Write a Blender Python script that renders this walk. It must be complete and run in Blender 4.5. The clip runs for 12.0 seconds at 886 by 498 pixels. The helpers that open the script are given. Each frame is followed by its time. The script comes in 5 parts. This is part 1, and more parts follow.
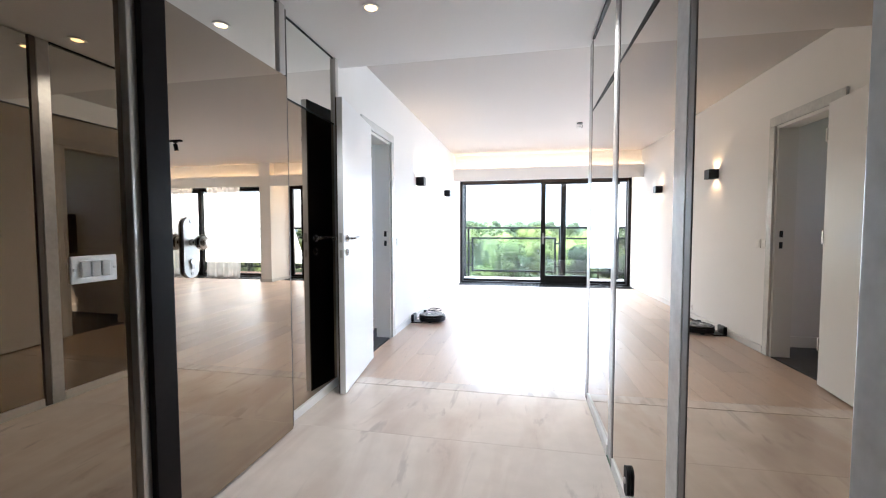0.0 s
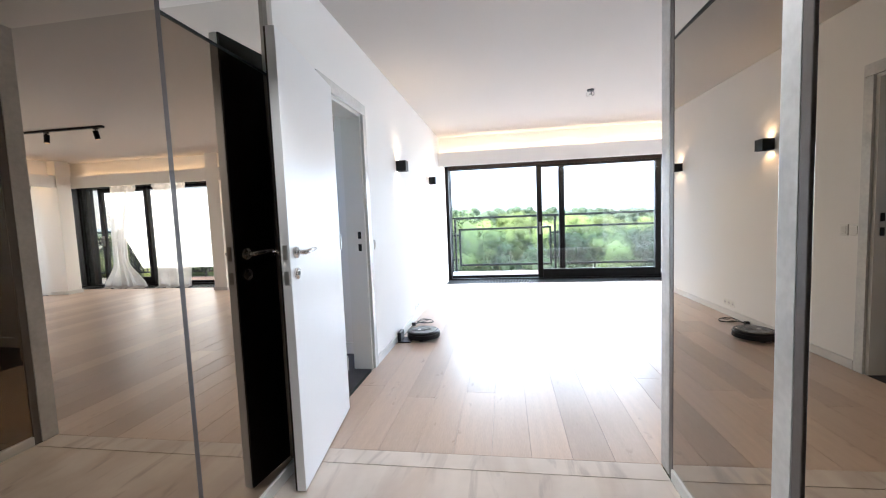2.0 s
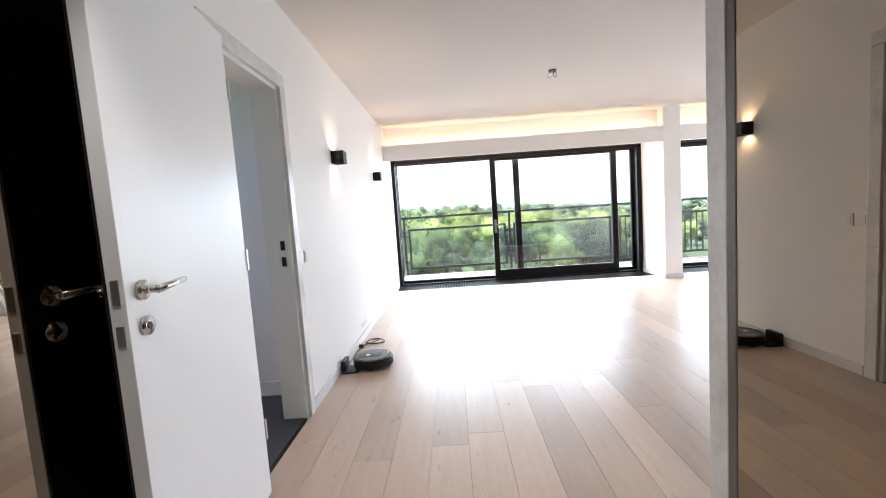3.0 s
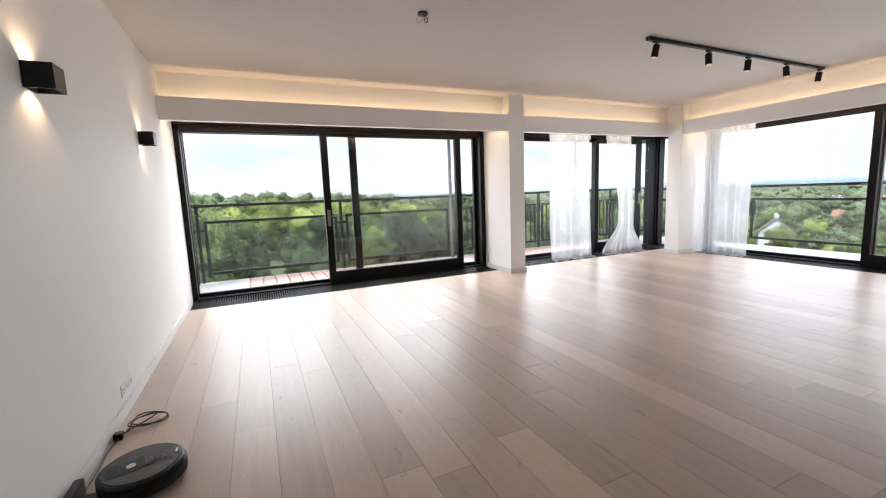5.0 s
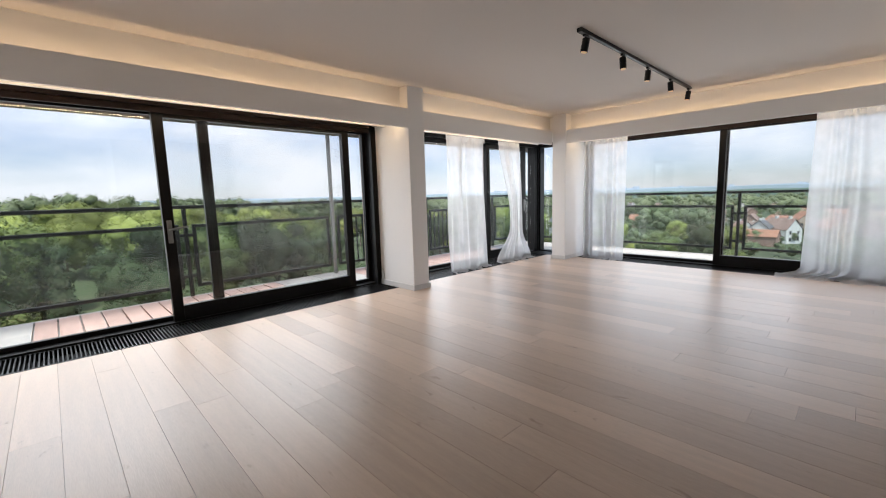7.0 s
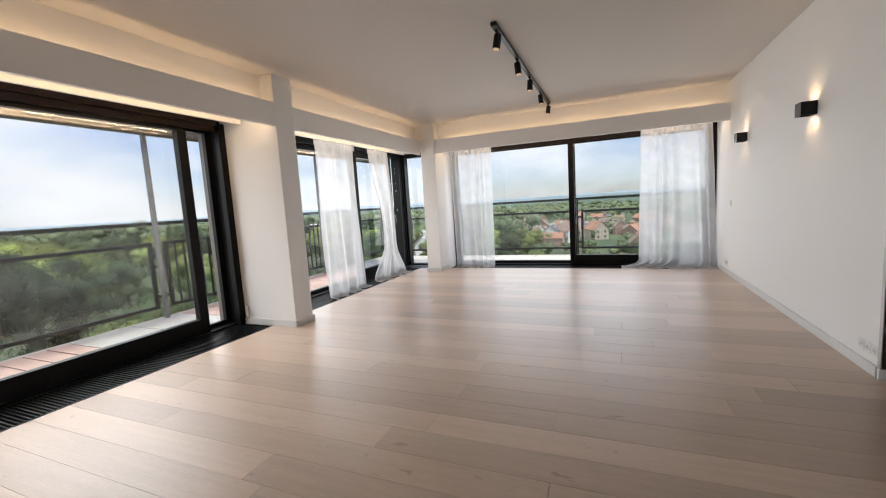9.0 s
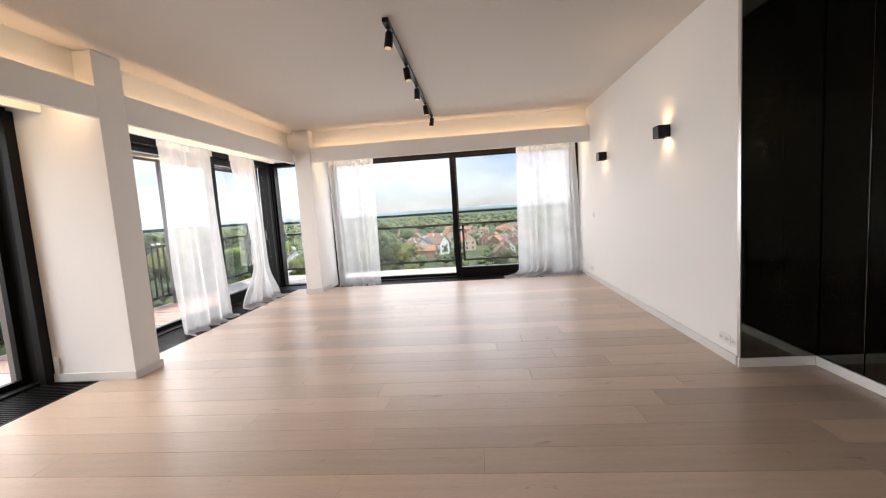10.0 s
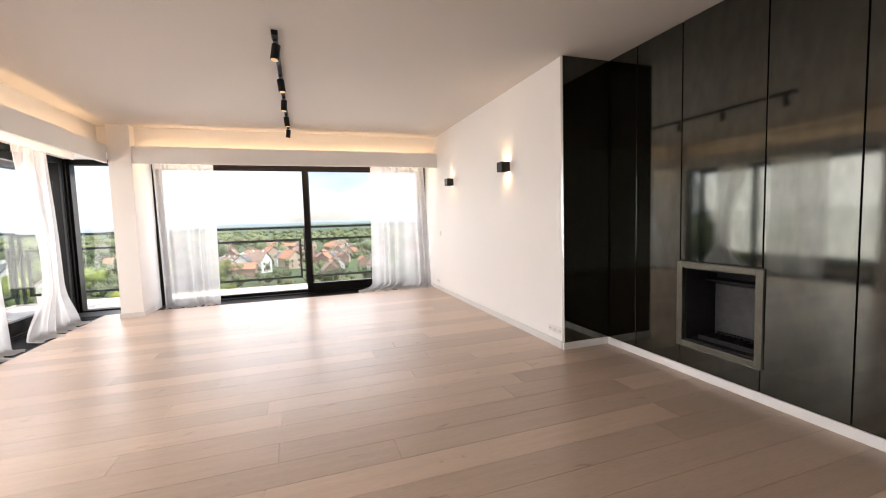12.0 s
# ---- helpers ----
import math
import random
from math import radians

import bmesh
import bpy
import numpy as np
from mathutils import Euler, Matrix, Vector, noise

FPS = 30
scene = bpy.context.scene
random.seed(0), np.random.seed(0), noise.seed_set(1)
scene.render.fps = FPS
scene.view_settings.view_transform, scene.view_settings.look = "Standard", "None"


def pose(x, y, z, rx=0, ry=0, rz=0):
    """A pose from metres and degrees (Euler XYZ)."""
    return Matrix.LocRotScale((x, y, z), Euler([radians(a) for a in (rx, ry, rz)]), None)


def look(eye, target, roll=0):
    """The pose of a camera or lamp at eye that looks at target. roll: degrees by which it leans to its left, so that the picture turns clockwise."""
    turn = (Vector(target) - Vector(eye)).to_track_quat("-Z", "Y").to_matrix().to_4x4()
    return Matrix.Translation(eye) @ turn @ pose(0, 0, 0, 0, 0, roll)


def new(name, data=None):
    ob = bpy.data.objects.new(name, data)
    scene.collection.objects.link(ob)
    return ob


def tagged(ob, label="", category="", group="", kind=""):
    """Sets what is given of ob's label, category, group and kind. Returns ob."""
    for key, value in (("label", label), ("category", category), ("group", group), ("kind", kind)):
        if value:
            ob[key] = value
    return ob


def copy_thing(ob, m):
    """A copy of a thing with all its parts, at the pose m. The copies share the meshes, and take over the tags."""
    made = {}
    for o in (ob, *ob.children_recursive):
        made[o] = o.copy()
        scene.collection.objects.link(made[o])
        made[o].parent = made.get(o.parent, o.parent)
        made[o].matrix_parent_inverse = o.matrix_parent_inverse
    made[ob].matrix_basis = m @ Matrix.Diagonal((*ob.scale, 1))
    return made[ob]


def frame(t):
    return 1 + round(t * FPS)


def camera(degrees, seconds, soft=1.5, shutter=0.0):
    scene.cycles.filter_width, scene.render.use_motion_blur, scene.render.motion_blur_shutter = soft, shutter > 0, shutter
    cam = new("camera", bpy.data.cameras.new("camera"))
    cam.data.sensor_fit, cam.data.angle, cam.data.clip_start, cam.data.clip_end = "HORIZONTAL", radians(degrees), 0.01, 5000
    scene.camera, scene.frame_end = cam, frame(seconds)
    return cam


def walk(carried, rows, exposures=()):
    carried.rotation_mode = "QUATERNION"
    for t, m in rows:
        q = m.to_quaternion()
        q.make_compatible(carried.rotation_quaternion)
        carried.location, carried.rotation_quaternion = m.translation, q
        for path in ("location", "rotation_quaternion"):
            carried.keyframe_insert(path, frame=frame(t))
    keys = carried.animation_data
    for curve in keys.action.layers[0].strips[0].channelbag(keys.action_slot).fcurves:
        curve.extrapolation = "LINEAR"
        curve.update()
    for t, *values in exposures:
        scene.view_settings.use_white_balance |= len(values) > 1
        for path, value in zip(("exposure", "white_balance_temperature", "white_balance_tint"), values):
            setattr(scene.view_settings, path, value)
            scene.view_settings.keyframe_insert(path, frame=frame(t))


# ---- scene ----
cam = camera(94.9, 12.0, soft=1.1)
PATH = [
    (0, (0.394, 0.349, 1.107), (-0.006, 2.306, 1.008), -0.1),
    (0.5, (0.347, 0.509, 1.119), (-0.067, 2.463, 1.005), -0.4),
    (1, (0.303, 0.72, 1.153), (-0.113, 2.672, 1.025), -1.0),
    (1.5, (0.212, 0.977, 1.148), (-0.165, 2.937, 1.012), -1.8),
    (2, (0.111, 1.259, 1.169), (-0.194, 3.229, 1.014), -2.3),
    (2.5, (0.058, 1.577, 1.186), (-0.141, 3.559, 1.015), -2.8),
    (2.7, (0.039, 1.704, 1.186), (-0.108, 3.691, 1.016), -3.4),
    (4.3, (-0.144, 2.68, 1.152), (0.352, 4.603, 0.917), -2.6),
    (4.5, (-0.15, 2.782, 1.169), (0.439, 4.677, 0.923), -2.5),
    (5, (-0.17, 3.074, 1.174), (0.65, 4.878, 0.906), -2.2),
    (5.5, (-0.177, 3.328, 1.194), (0.829, 5.035, 0.919), -1.8),
    (6, (-0.113, 3.59, 1.18), (1.045, 5.199, 0.915), -1.7),
    (6.5, (-0.089, 3.844, 1.199), (1.187, 5.362, 0.939), -1.8),
    (8.3, (-0.127, 4.651, 1.137), (1.53, 5.744, 0.898), -2.5),
    (8.5, (-0.095, 4.763, 1.149), (1.617, 5.772, 0.921), -3.1),
    (9, (-0.017, 4.968, 1.157), (1.816, 5.737, 0.936), -3.5),
    (9.5, (0.111, 5.105, 1.148), (2.036, 5.603, 0.94), -3.7),
    (10, (0.254, 5.223, 1.159), (2.237, 5.398, 0.967), -3.8),
    (10.5, (0.314, 5.353, 1.16), (2.302, 5.221, 0.985), -3.4),
    (11, (0.28, 5.467, 1.167), (2.237, 5.087, 1.006), -2.8),
    (11.5, (0.166, 5.554, 1.161), (2.082, 5.0, 1.011), -2.2),
    (12, (0.049, 5.656, 1.167), (1.935, 5.009, 1.02), -1.7),
]
EXPOSURES = [(0, 2.14, 5300, 6), (1.5, 1.96, 5300, 6), (2.7, 1.73, 5550, 7), (4.5, 0.93, 6150, 10), (5.5, 0.33, 6080, 9), (6.5, 0.12, 6120, 9), (8.5, 0.03, 6250, 8), (9.5, 0.32, 6420, 10), (10.5, 0.60, 6720, 13), (12, 0.80, 6850, 14)]
walk(cam, [(t, look(eye, target, roll)) for t, eye, target, roll in PATH], EXPOSURES)

# ---------------------------------------------------------------- light
world = bpy.data.worlds.new("world")
scene.world = world
world.use_nodes = True
SUN_EL, SUN_ROT = radians(62), radians(215)


def build_world():
    nt = world.node_tree
    nt.nodes.clear()
    out = nt.nodes.new("ShaderNodeOutputWorld")
    bg = nt.nodes.new("ShaderNodeBackground")
    sky = nt.nodes.new("ShaderNodeTexSky")
    sky.sky_type = "NISHITA"
    sky.sun_disc = False
    sky.sun_elevation, sky.sun_rotation = SUN_EL, SUN_ROT
    sky.air_density, sky.dust_density, sky.ozone_density = 1.0, 0.5, 1.5
    co = nt.nodes.new("ShaderNodeTexCoord")
    mp = nt.nodes.new("ShaderNodeMapping")
    mp.inputs["Scale"].default_value = (1.0, 1.0, 2.6)
    cl = nt.nodes.new("ShaderNodeTexNoise")
    cl.inputs["Scale"].default_value, cl.inputs["Detail"].default_value = 2.6, 8
    ramp = nt.nodes.new("ShaderNodeValToRGB")
    ramp.color_ramp.elements[0].position, ramp.color_ramp.elements[1].position = 0.24, 0.64
    mix = nt.nodes.new("ShaderNodeMix")
    mix.data_type = "RGBA"
    mix.inputs["B"].default_value = CLOUD
    nt.links.new(co.outputs["Generated"], mp.inputs["Vector"])
    nt.links.new(mp.outputs["Vector"], cl.inputs["Vector"])
    # the cloud bank lies in the north, clearer sky to the east
    part_y, bank = nt.nodes.new("ShaderNodeSeparateXYZ"), nt.nodes.new("ShaderNodeMath")
    bank.operation = "MULTIPLY_ADD"
    bank.inputs[1].default_value = 0.17
    shift = nt.nodes.new("ShaderNodeMath")
    shift.operation = "SUBTRACT"
    shift.inputs[1].default_value = 0.75
    nt.links.new(co.outputs["Generated"], part_y.inputs[0])
    nt.links.new(part_y.outputs["Y"], shift.inputs[0])
    nt.links.new(shift.outputs[0], bank.inputs[0])
    nt.links.new(cl.outputs["Fac"], bank.inputs[2])
    nt.links.new(bank.outputs[0], ramp.inputs["Fac"])
    nt.links.new(ramp.outputs["Color"], mix.inputs["Factor"])
    blue = nt.nodes.new("ShaderNodeVectorMath")
    blue.operation = "MULTIPLY"
    blue.inputs[1].default_value = (0.98, 1.06, 1.30)
    nt.links.new(sky.outputs["Color"], blue.inputs[0])
    nt.links.new(blue.outputs["Vector"], mix.inputs["A"])
    # an overcast sky grows brighter towards the zenith
    sep = nt.nodes.new("ShaderNodeSeparateXYZ")
    gain = nt.nodes.new("ShaderNodeMapRange")
    gain.inputs["From Min"].default_value, gain.inputs["From Max"].default_value = 0.1, 0.9
    gain.inputs["To Min"].default_value, gain.inputs["To Max"].default_value = 1.0, ZENITH
    vm = nt.nodes.new("ShaderNodeVectorMath")
    vm.operation = "SCALE"
    nt.links.new(co.outputs["Generated"], sep.inputs[0])
    nt.links.new(sep.outputs["Z"], gain.inputs["Value"])
    nt.links.new(mix.outputs["Result"], vm.inputs[0])
    nt.links.new(gain.outputs["Result"], vm.inputs["Scale"])
    nt.links.new(vm.outputs["Vector"], bg.inputs["Color"])
    bg.inputs["Strength"].default_value = SKY
    nt.links.new(bg.outputs["Background"], out.inputs["Surface"])


SKY = 0.092
ZENITH = 2.4
CLOUD = (11.2, 11.3, 11.6, 1)
build_world()


def lamp(name, kind, m, energy, color, **sizes):
    data = bpy.data.lights.new(name, kind)
    data.energy, data.color = energy, color
    for key, value in sizes.items():
        if key == "size":
            data.size = value
        if key == "size_y":
            data.shape, data.size_y = "RECTANGLE", value
        if key == "spread":
            data.spread = value
        if key == "angle":
            data.angle = value
        if key == "cone":
            data.spot_size = value
        if key == "blend":
            data.spot_blend = value
        if key == "radius":
            data.shadow_soft_size = value
    ob = new(name, data)
    ob.matrix_world = m
    return ob


# sun from behind the building, high: the rooms stay free of sunbeams
sun_dir = Vector((math.sin(SUN_ROT) * math.cos(SUN_EL), math.cos(SUN_ROT) * math.cos(SUN_EL), math.sin(SUN_EL)))
lamp("sun", "SUN", look(sun_dir * 50, (0, 0, 0)), 5.0, (1.0, 0.95, 0.87), angle=radians(2.0))

WARM = (1.0, 0.66, 0.36)
# strips in the ceiling cove, on the ledge behind the beam boards
COVE = 0.75
lamp("cove_strip", "AREA", pose(1.08, 8.018, 2.158, 180), COVE * 4.1, WARM, size=4.0, size_y=0.012)
lamp("cove_strip", "AREA", pose(4.86, 8.018, 2.158, 180), COVE * 2.9, WARM, size=2.9, size_y=0.012)
lamp("cove_strip", "AREA", pose(6.438, 5.62, 2.158, 180, 0, 90), COVE * 4.0, WARM, size=4.0, size_y=0.012)
# strips in the curtain pockets
POCKET = 2.1
lamp("pocket_strip", "AREA", pose(1.08, 8.05, 2.125, 55), POCKET * 4.0, WARM, size=4.0, size_y=0.02)
lamp("pocket_strip", "AREA", pose(4.86, 8.05, 2.125, 55), POCKET * 2.9, WARM, size=2.9, size_y=0.02)
lamp("pocket_strip", "AREA", pose(6.47, 5.62, 2.125, 55, 0, -90), POCKET * 4.0, WARM, size=4.0, size_y=0.02)
SCONCES = [(-0.95, 5.31, 1), (-0.95, 7.08, 1), (3.98, 3.55, 0), (5.68, 3.55, 0)]
for sx, sy, on_left in SCONCES:
    px, py = (sx + 0.045, sy) if on_left else (sx, sy + 0.045)
    for up in (1, -1):
        lamp("sconce_lamp", "SPOT", look((px, py, 1.70 + up * 0.022), (px, py, 1.70 + up * 1.0)), 2.2, WARM, cone=radians(120), blend=0.5, radius=0.006)
DOWNLIGHTS = [(-0.42, 2.44), (0.585, 2.42)]
for dx, dy in DOWNLIGHTS:
    lamp("downlight_lamp", "SPOT", pose(dx, dy, 2.265), 14, (1.0, 0.88, 0.75), cone=radians(95), blend=0.6, radius=0.03)
# daylight of the open sky, entering under the lintels
DAY = 5.2
DAYC = (0.98, 0.98, 0.97)
lamp("window_daylight", "AREA", pose(1.08, 9.50, 1.10, -62), DAY * 6.5, DAYC, size=4.0, size_y=2.0)
lamp("window_daylight", "AREA", pose(1.08, 9.75, 1.75, -32), DAY * 9.0, DAYC, size=4.0, size_y=1.6, spread=radians(105))
lamp("window_daylight", "AREA", pose(5.20, 9.50, 1.10, -62), DAY * 11.0, DAYC, size=3.6, size_y=2.0)
lamp("window_daylight", "AREA", pose(7.86, 6.15, 1.10, -58, 0, -90), DAY * 12.0, DAYC, size=5.2, size_y=2.0)


# ---------------------------------------------------------------- materials
def mat(name, color, rough=0.5, metal=0.0, scale=8.0, vary=0.06, fine=60.0, bump=0.02, rvary=0.05, stretch=(1, 1, 1), island=0.0, coat=0.0, spec=0.5):
    m = bpy.data.materials.new(name)
    m.use_nodes = True
    nt = m.node_tree
    b = nt.nodes["Principled BSDF"]
    b.inputs["Metallic"].default_value = metal
    b.inputs["Coat Weight"].default_value, b.inputs["Coat Roughness"].default_value = coat, 0.0
    b.inputs["Specular IOR Level"].default_value = spec
    co = nt.nodes.new("ShaderNodeTexCoord")
    mp = nt.nodes.new("ShaderNodeMapping")
    mp.inputs["Scale"].default_value = stretch
    nt.links.new(co.outputs["Object"], mp.inputs["Vector"])
    if island:
        per = nt.nodes.new("ShaderNodeObjectInfo")
        off = nt.nodes.new("ShaderNodeVectorMath")
        off.operation = "SCALE"
        off.inputs[0].default_value = (31.0, 47.0, 13.0)
        nt.links.new(per.outputs["Random"], off.inputs["Scale"])
        nt.links.new(off.outputs["Vector"], mp.inputs["Location"])
    n1, n2 = nt.nodes.new("ShaderNodeTexNoise"), nt.nodes.new("ShaderNodeTexNoise")
    n1.inputs["Scale"].default_value, n1.inputs["Detail"].default_value = scale, 4
    n2.inputs["Scale"].default_value, n2.inputs["Detail"].default_value = fine, 3
    nt.links.new(mp.outputs["Vector"], n1.inputs["Vector"])
    nt.links.new(mp.outputs["Vector"], n2.inputs["Vector"])
    add = nt.nodes.new("ShaderNodeMath")
    add.operation = "ADD"
    nt.links.new(n1.outputs["Fac"], add.inputs[0])
    nt.links.new(n2.outputs["Fac"], add.inputs[1])
    mr = nt.nodes.new("ShaderNodeMapRange")
    mr.inputs["From Min"].default_value, mr.inputs["From Max"].default_value = 0.6, 1.4
    mr.inputs["To Min"].default_value, mr.inputs["To Max"].default_value = 1 - vary, 1 + vary
    nt.links.new(add.outputs[0], mr.inputs["Value"])
    fac = mr.outputs["Result"]
    if island:
        info = nt.nodes.new("ShaderNodeObjectInfo")
        mi = nt.nodes.new("ShaderNodeMapRange")
        mi.inputs["To Min"].default_value, mi.inputs["To Max"].default_value = 1 - island, 1 + island
        nt.links.new(info.outputs["Random"], mi.inputs["Value"])
        mul = nt.nodes.new("ShaderNodeMath")
        mul.operation = "MULTIPLY"
        nt.links.new(fac, mul.inputs[0])
        nt.links.new(mi.outputs["Result"], mul.inputs[1])
        fac = mul.outputs[0]
    vm = nt.nodes.new("ShaderNodeVectorMath")
    vm.operation = "SCALE"
    vm.inputs[0].default_value = color
    nt.links.new(fac, vm.inputs["Scale"])
    nt.links.new(vm.outputs["Vector"], b.inputs["Base Color"])
    rr = nt.nodes.new("ShaderNodeMapRange")
    rr.inputs["To Min"].default_value, rr.inputs["To Max"].default_value = max(0.0, rough - rvary), min(1.0, rough + rvary)
    nt.links.new(n1.outputs["Fac"], rr.inputs["Value"])
    nt.links.new(rr.outputs["Result"], b.inputs["Roughness"])
    if bump:
        bp = nt.nodes.new("ShaderNodeBump")
        bp.inputs["Strength"].default_value, bp.inputs["Distance"].default_value = bump, 0.01
        nt.links.new(n2.outputs["Fac"], bp.inputs["Height"])
        nt.links.new(bp.outputs["Normal"], b.inputs["Normal"])
    return m


def glow(name, color, strength):
    m = bpy.data.materials.new(name)
    m.use_nodes = True
    b = m.node_tree.nodes["Principled BSDF"]
    b.inputs["Base Color"].default_value = (*color, 1)
    b.inputs["Emission Color"].default_value = (*color, 1)
    b.inputs["Emission Strength"].default_value = strength
    return m


def pane_glass(name, tint, gloss=1.0, rough=0.0, haze=0.0):
    """Thin clear glass: lets light through, mirrors a little by Fresnel."""
    m = bpy.data.materials.new(name)
    m.use_nodes = True
    nt = m.node_tree
    nt.nodes.clear()
    out = nt.nodes.new("ShaderNodeOutputMaterial")
    tr, gl = nt.nodes.new("ShaderNodeBsdfTransparent"), nt.nodes.new("ShaderNodeBsdfGlossy")
    tr.inputs["Color"].default_value = (*tint, 1)
    gl.inputs["Roughness"].default_value = rough
    fr = nt.nodes.new("ShaderNodeLayerWeight")
    fr.inputs["Blend"].default_value = 0.5
    pw, mu = nt.nodes.new("ShaderNodeMath"), nt.nodes.new("ShaderNodeMath")
    pw.operation, mu.operation = "POWER", "MULTIPLY_ADD"
    pw.inputs[1].default_value = 5.0
    mu.inputs[1].default_value, mu.inputs[2].default_value = 0.9 * gloss, 0.035 * gloss
    nt.links.new(fr.outputs["Facing"], pw.inputs[0])
    mx = nt.nodes.new("ShaderNodeMixShader")
    nt.links.new(pw.outputs[0], mu.inputs[0])
    nt.links.new(mu.outputs[0], mx.inputs["Fac"])
    nt.links.new(tr.outputs["BSDF"], mx.inputs[1])
    nt.links.new(gl.outputs["BSDF"], mx.inputs[2])
    last = mx
    if haze:
        df = nt.nodes.new("ShaderNodeBsdfDiffuse")
        df.inputs["Color"].default_value = (0.7, 0.75, 0.73, 1)
        no = nt.nodes.new("ShaderNodeTexNoise")
        no.inputs["Scale"].default_value = 2.0
        mh = nt.nodes.new("ShaderNodeMath")
        mh.operation = "MULTIPLY"
        mh.inputs[1].default_value = haze * 2
        m2 = nt.nodes.new("ShaderNodeMixShader")
        nt.links.new(no.outputs["Fac"], mh.inputs[0])
        nt.links.new(mh.outputs[0], m2.inputs["Fac"])
        nt.links.new(mx.outputs["Shader"], m2.inputs[1])
        nt.links.new(df.outputs["BSDF"], m2.inputs[2])
        last = m2
    nt.links.new(last.outputs["Shader"], out.inputs["Surface"])
    return m


def sheer(name):
    """Thin white voile: part see-through, part lit through."""
    m = bpy.data.materials.new(name)
    m.use_nodes = True
    nt = m.node_tree
    nt.nodes.clear()
    out = nt.nodes.new("ShaderNodeOutputMaterial")
    tr = nt.nodes.new("ShaderNodeBsdfTransparent")
    df, tl = nt.nodes.new("ShaderNodeBsdfDiffuse"), nt.nodes.new("ShaderNodeBsdfTranslucent")
    df.inputs["Color"].default_value = (0.82, 0.82, 0.82, 1)
    tl.inputs["Color"].default_value = (0.82, 0.82, 0.83, 1)
    a, b = nt.nodes.new("ShaderNodeMixShader"), nt.nodes.new("ShaderNodeMixShader")
    a.inputs["Fac"].default_value = 0.66
    co, no = nt.nodes.new("ShaderNodeTexCoord"), nt.nodes.new("ShaderNodeTexNoise")
    no.inputs["Scale"].default_value, no.inputs["Detail"].default_value = 6, 3
    mr = nt.nodes.new("ShaderNodeMapRange")
    mr.inputs["To Min"].default_value, mr.inputs["To Max"].default_value = 0.45, 0.67
    nt.links.new(co.outputs["Object"], no.inputs["Vector"])
    nt.links.new(no.outputs["Fac"], mr.inputs["Value"])
    nt.links.new(mr.outputs["Result"], b.inputs["Fac"])
    nt.links.new(df.outputs["BSDF"], a.inputs[1])
    nt.links.new(tl.outputs["BSDF"], a.inputs[2])
    nt.links.new(tr.outputs["BSDF"], b.inputs[1])
    nt.links.new(a.outputs["Shader"], b.inputs[2])
    nt.links.new(b.outputs["Shader"], out.inputs["Surface"])
    return m


def leaf_mat(name, color):
    """Foliage: partly lit through, each tree a little different."""
    m = mat(name, color, 0.6, scale=0.3, vary=0.30, fine=2.0, bump=0.0, island=0.5, spec=0.2)
    nt = m.node_tree
    b, out = nt.nodes["Principled BSDF"], nt.nodes["Material Output"]
    tl, mx = nt.nodes.new("ShaderNodeBsdfTranslucent"), nt.nodes.new("ShaderNodeMixShader")
    mx.inputs["Fac"].default_value = 0.28
    nt.links.new(b.inputs["Base Color"].links[0].from_socket, tl.inputs["Color"])
    nt.links.new(b.outputs["BSDF"], mx.inputs[1])
    nt.links.new(tl.outputs["BSDF"], mx.inputs[2])
    nt.links.new(mx.outputs["Shader"], out.inputs["Surface"])
    return m


def mix_noise(m, dark, scale, lo, hi, stretch, distort=0.0, amount=0.5):
    """Lays a second colour over a material along a noise: knots, veins, stains."""
    nt = m.node_tree
    b = nt.nodes["Principled BSDF"]
    src = b.inputs["Base Color"].links[0].from_socket
    co, mp, no = nt.nodes.new("ShaderNodeTexCoord"), nt.nodes.new("ShaderNodeMapping"), nt.nodes.new("ShaderNodeTexNoise")
    mp.inputs["Scale"].default_value = stretch
    no.inputs["Scale"].default_value, no.inputs["Detail"].default_value, no.inputs["Distortion"].default_value = scale, 7, distort
    mr, mx = nt.nodes.new("ShaderNodeMapRange"), nt.nodes.new("ShaderNodeMix")
    mr.inputs["From Min"].default_value, mr.inputs["From Max"].default_value = lo, hi
    mr.inputs["To Max"].default_value = amount
    mx.data_type = "RGBA"
    mx.inputs["B"].default_value = (*dark, 1)
    per = nt.nodes.new("ShaderNodeObjectInfo")
    off = nt.nodes.new("ShaderNodeVectorMath")
    off.operation = "SCALE"
    off.inputs[0].default_value = (17.0, 29.0, 7.0)
    nt.links.new(per.outputs["Random"], off.inputs["Scale"])
    nt.links.new(off.outputs["Vector"], mp.inputs["Location"])
    nt.links.new(co.outputs["Object"], mp.inputs["Vector"])
    nt.links.new(mp.outputs["Vector"], no.inputs["Vector"])
    nt.links.new(no.outputs["Fac"], mr.inputs["Value"])
    nt.links.new(mr.outputs["Result"], mx.inputs["Factor"])
    nt.links.new(src, mx.inputs["A"])
    nt.links.new(mx.outputs["Result"], b.inputs["Base Color"])
    return m


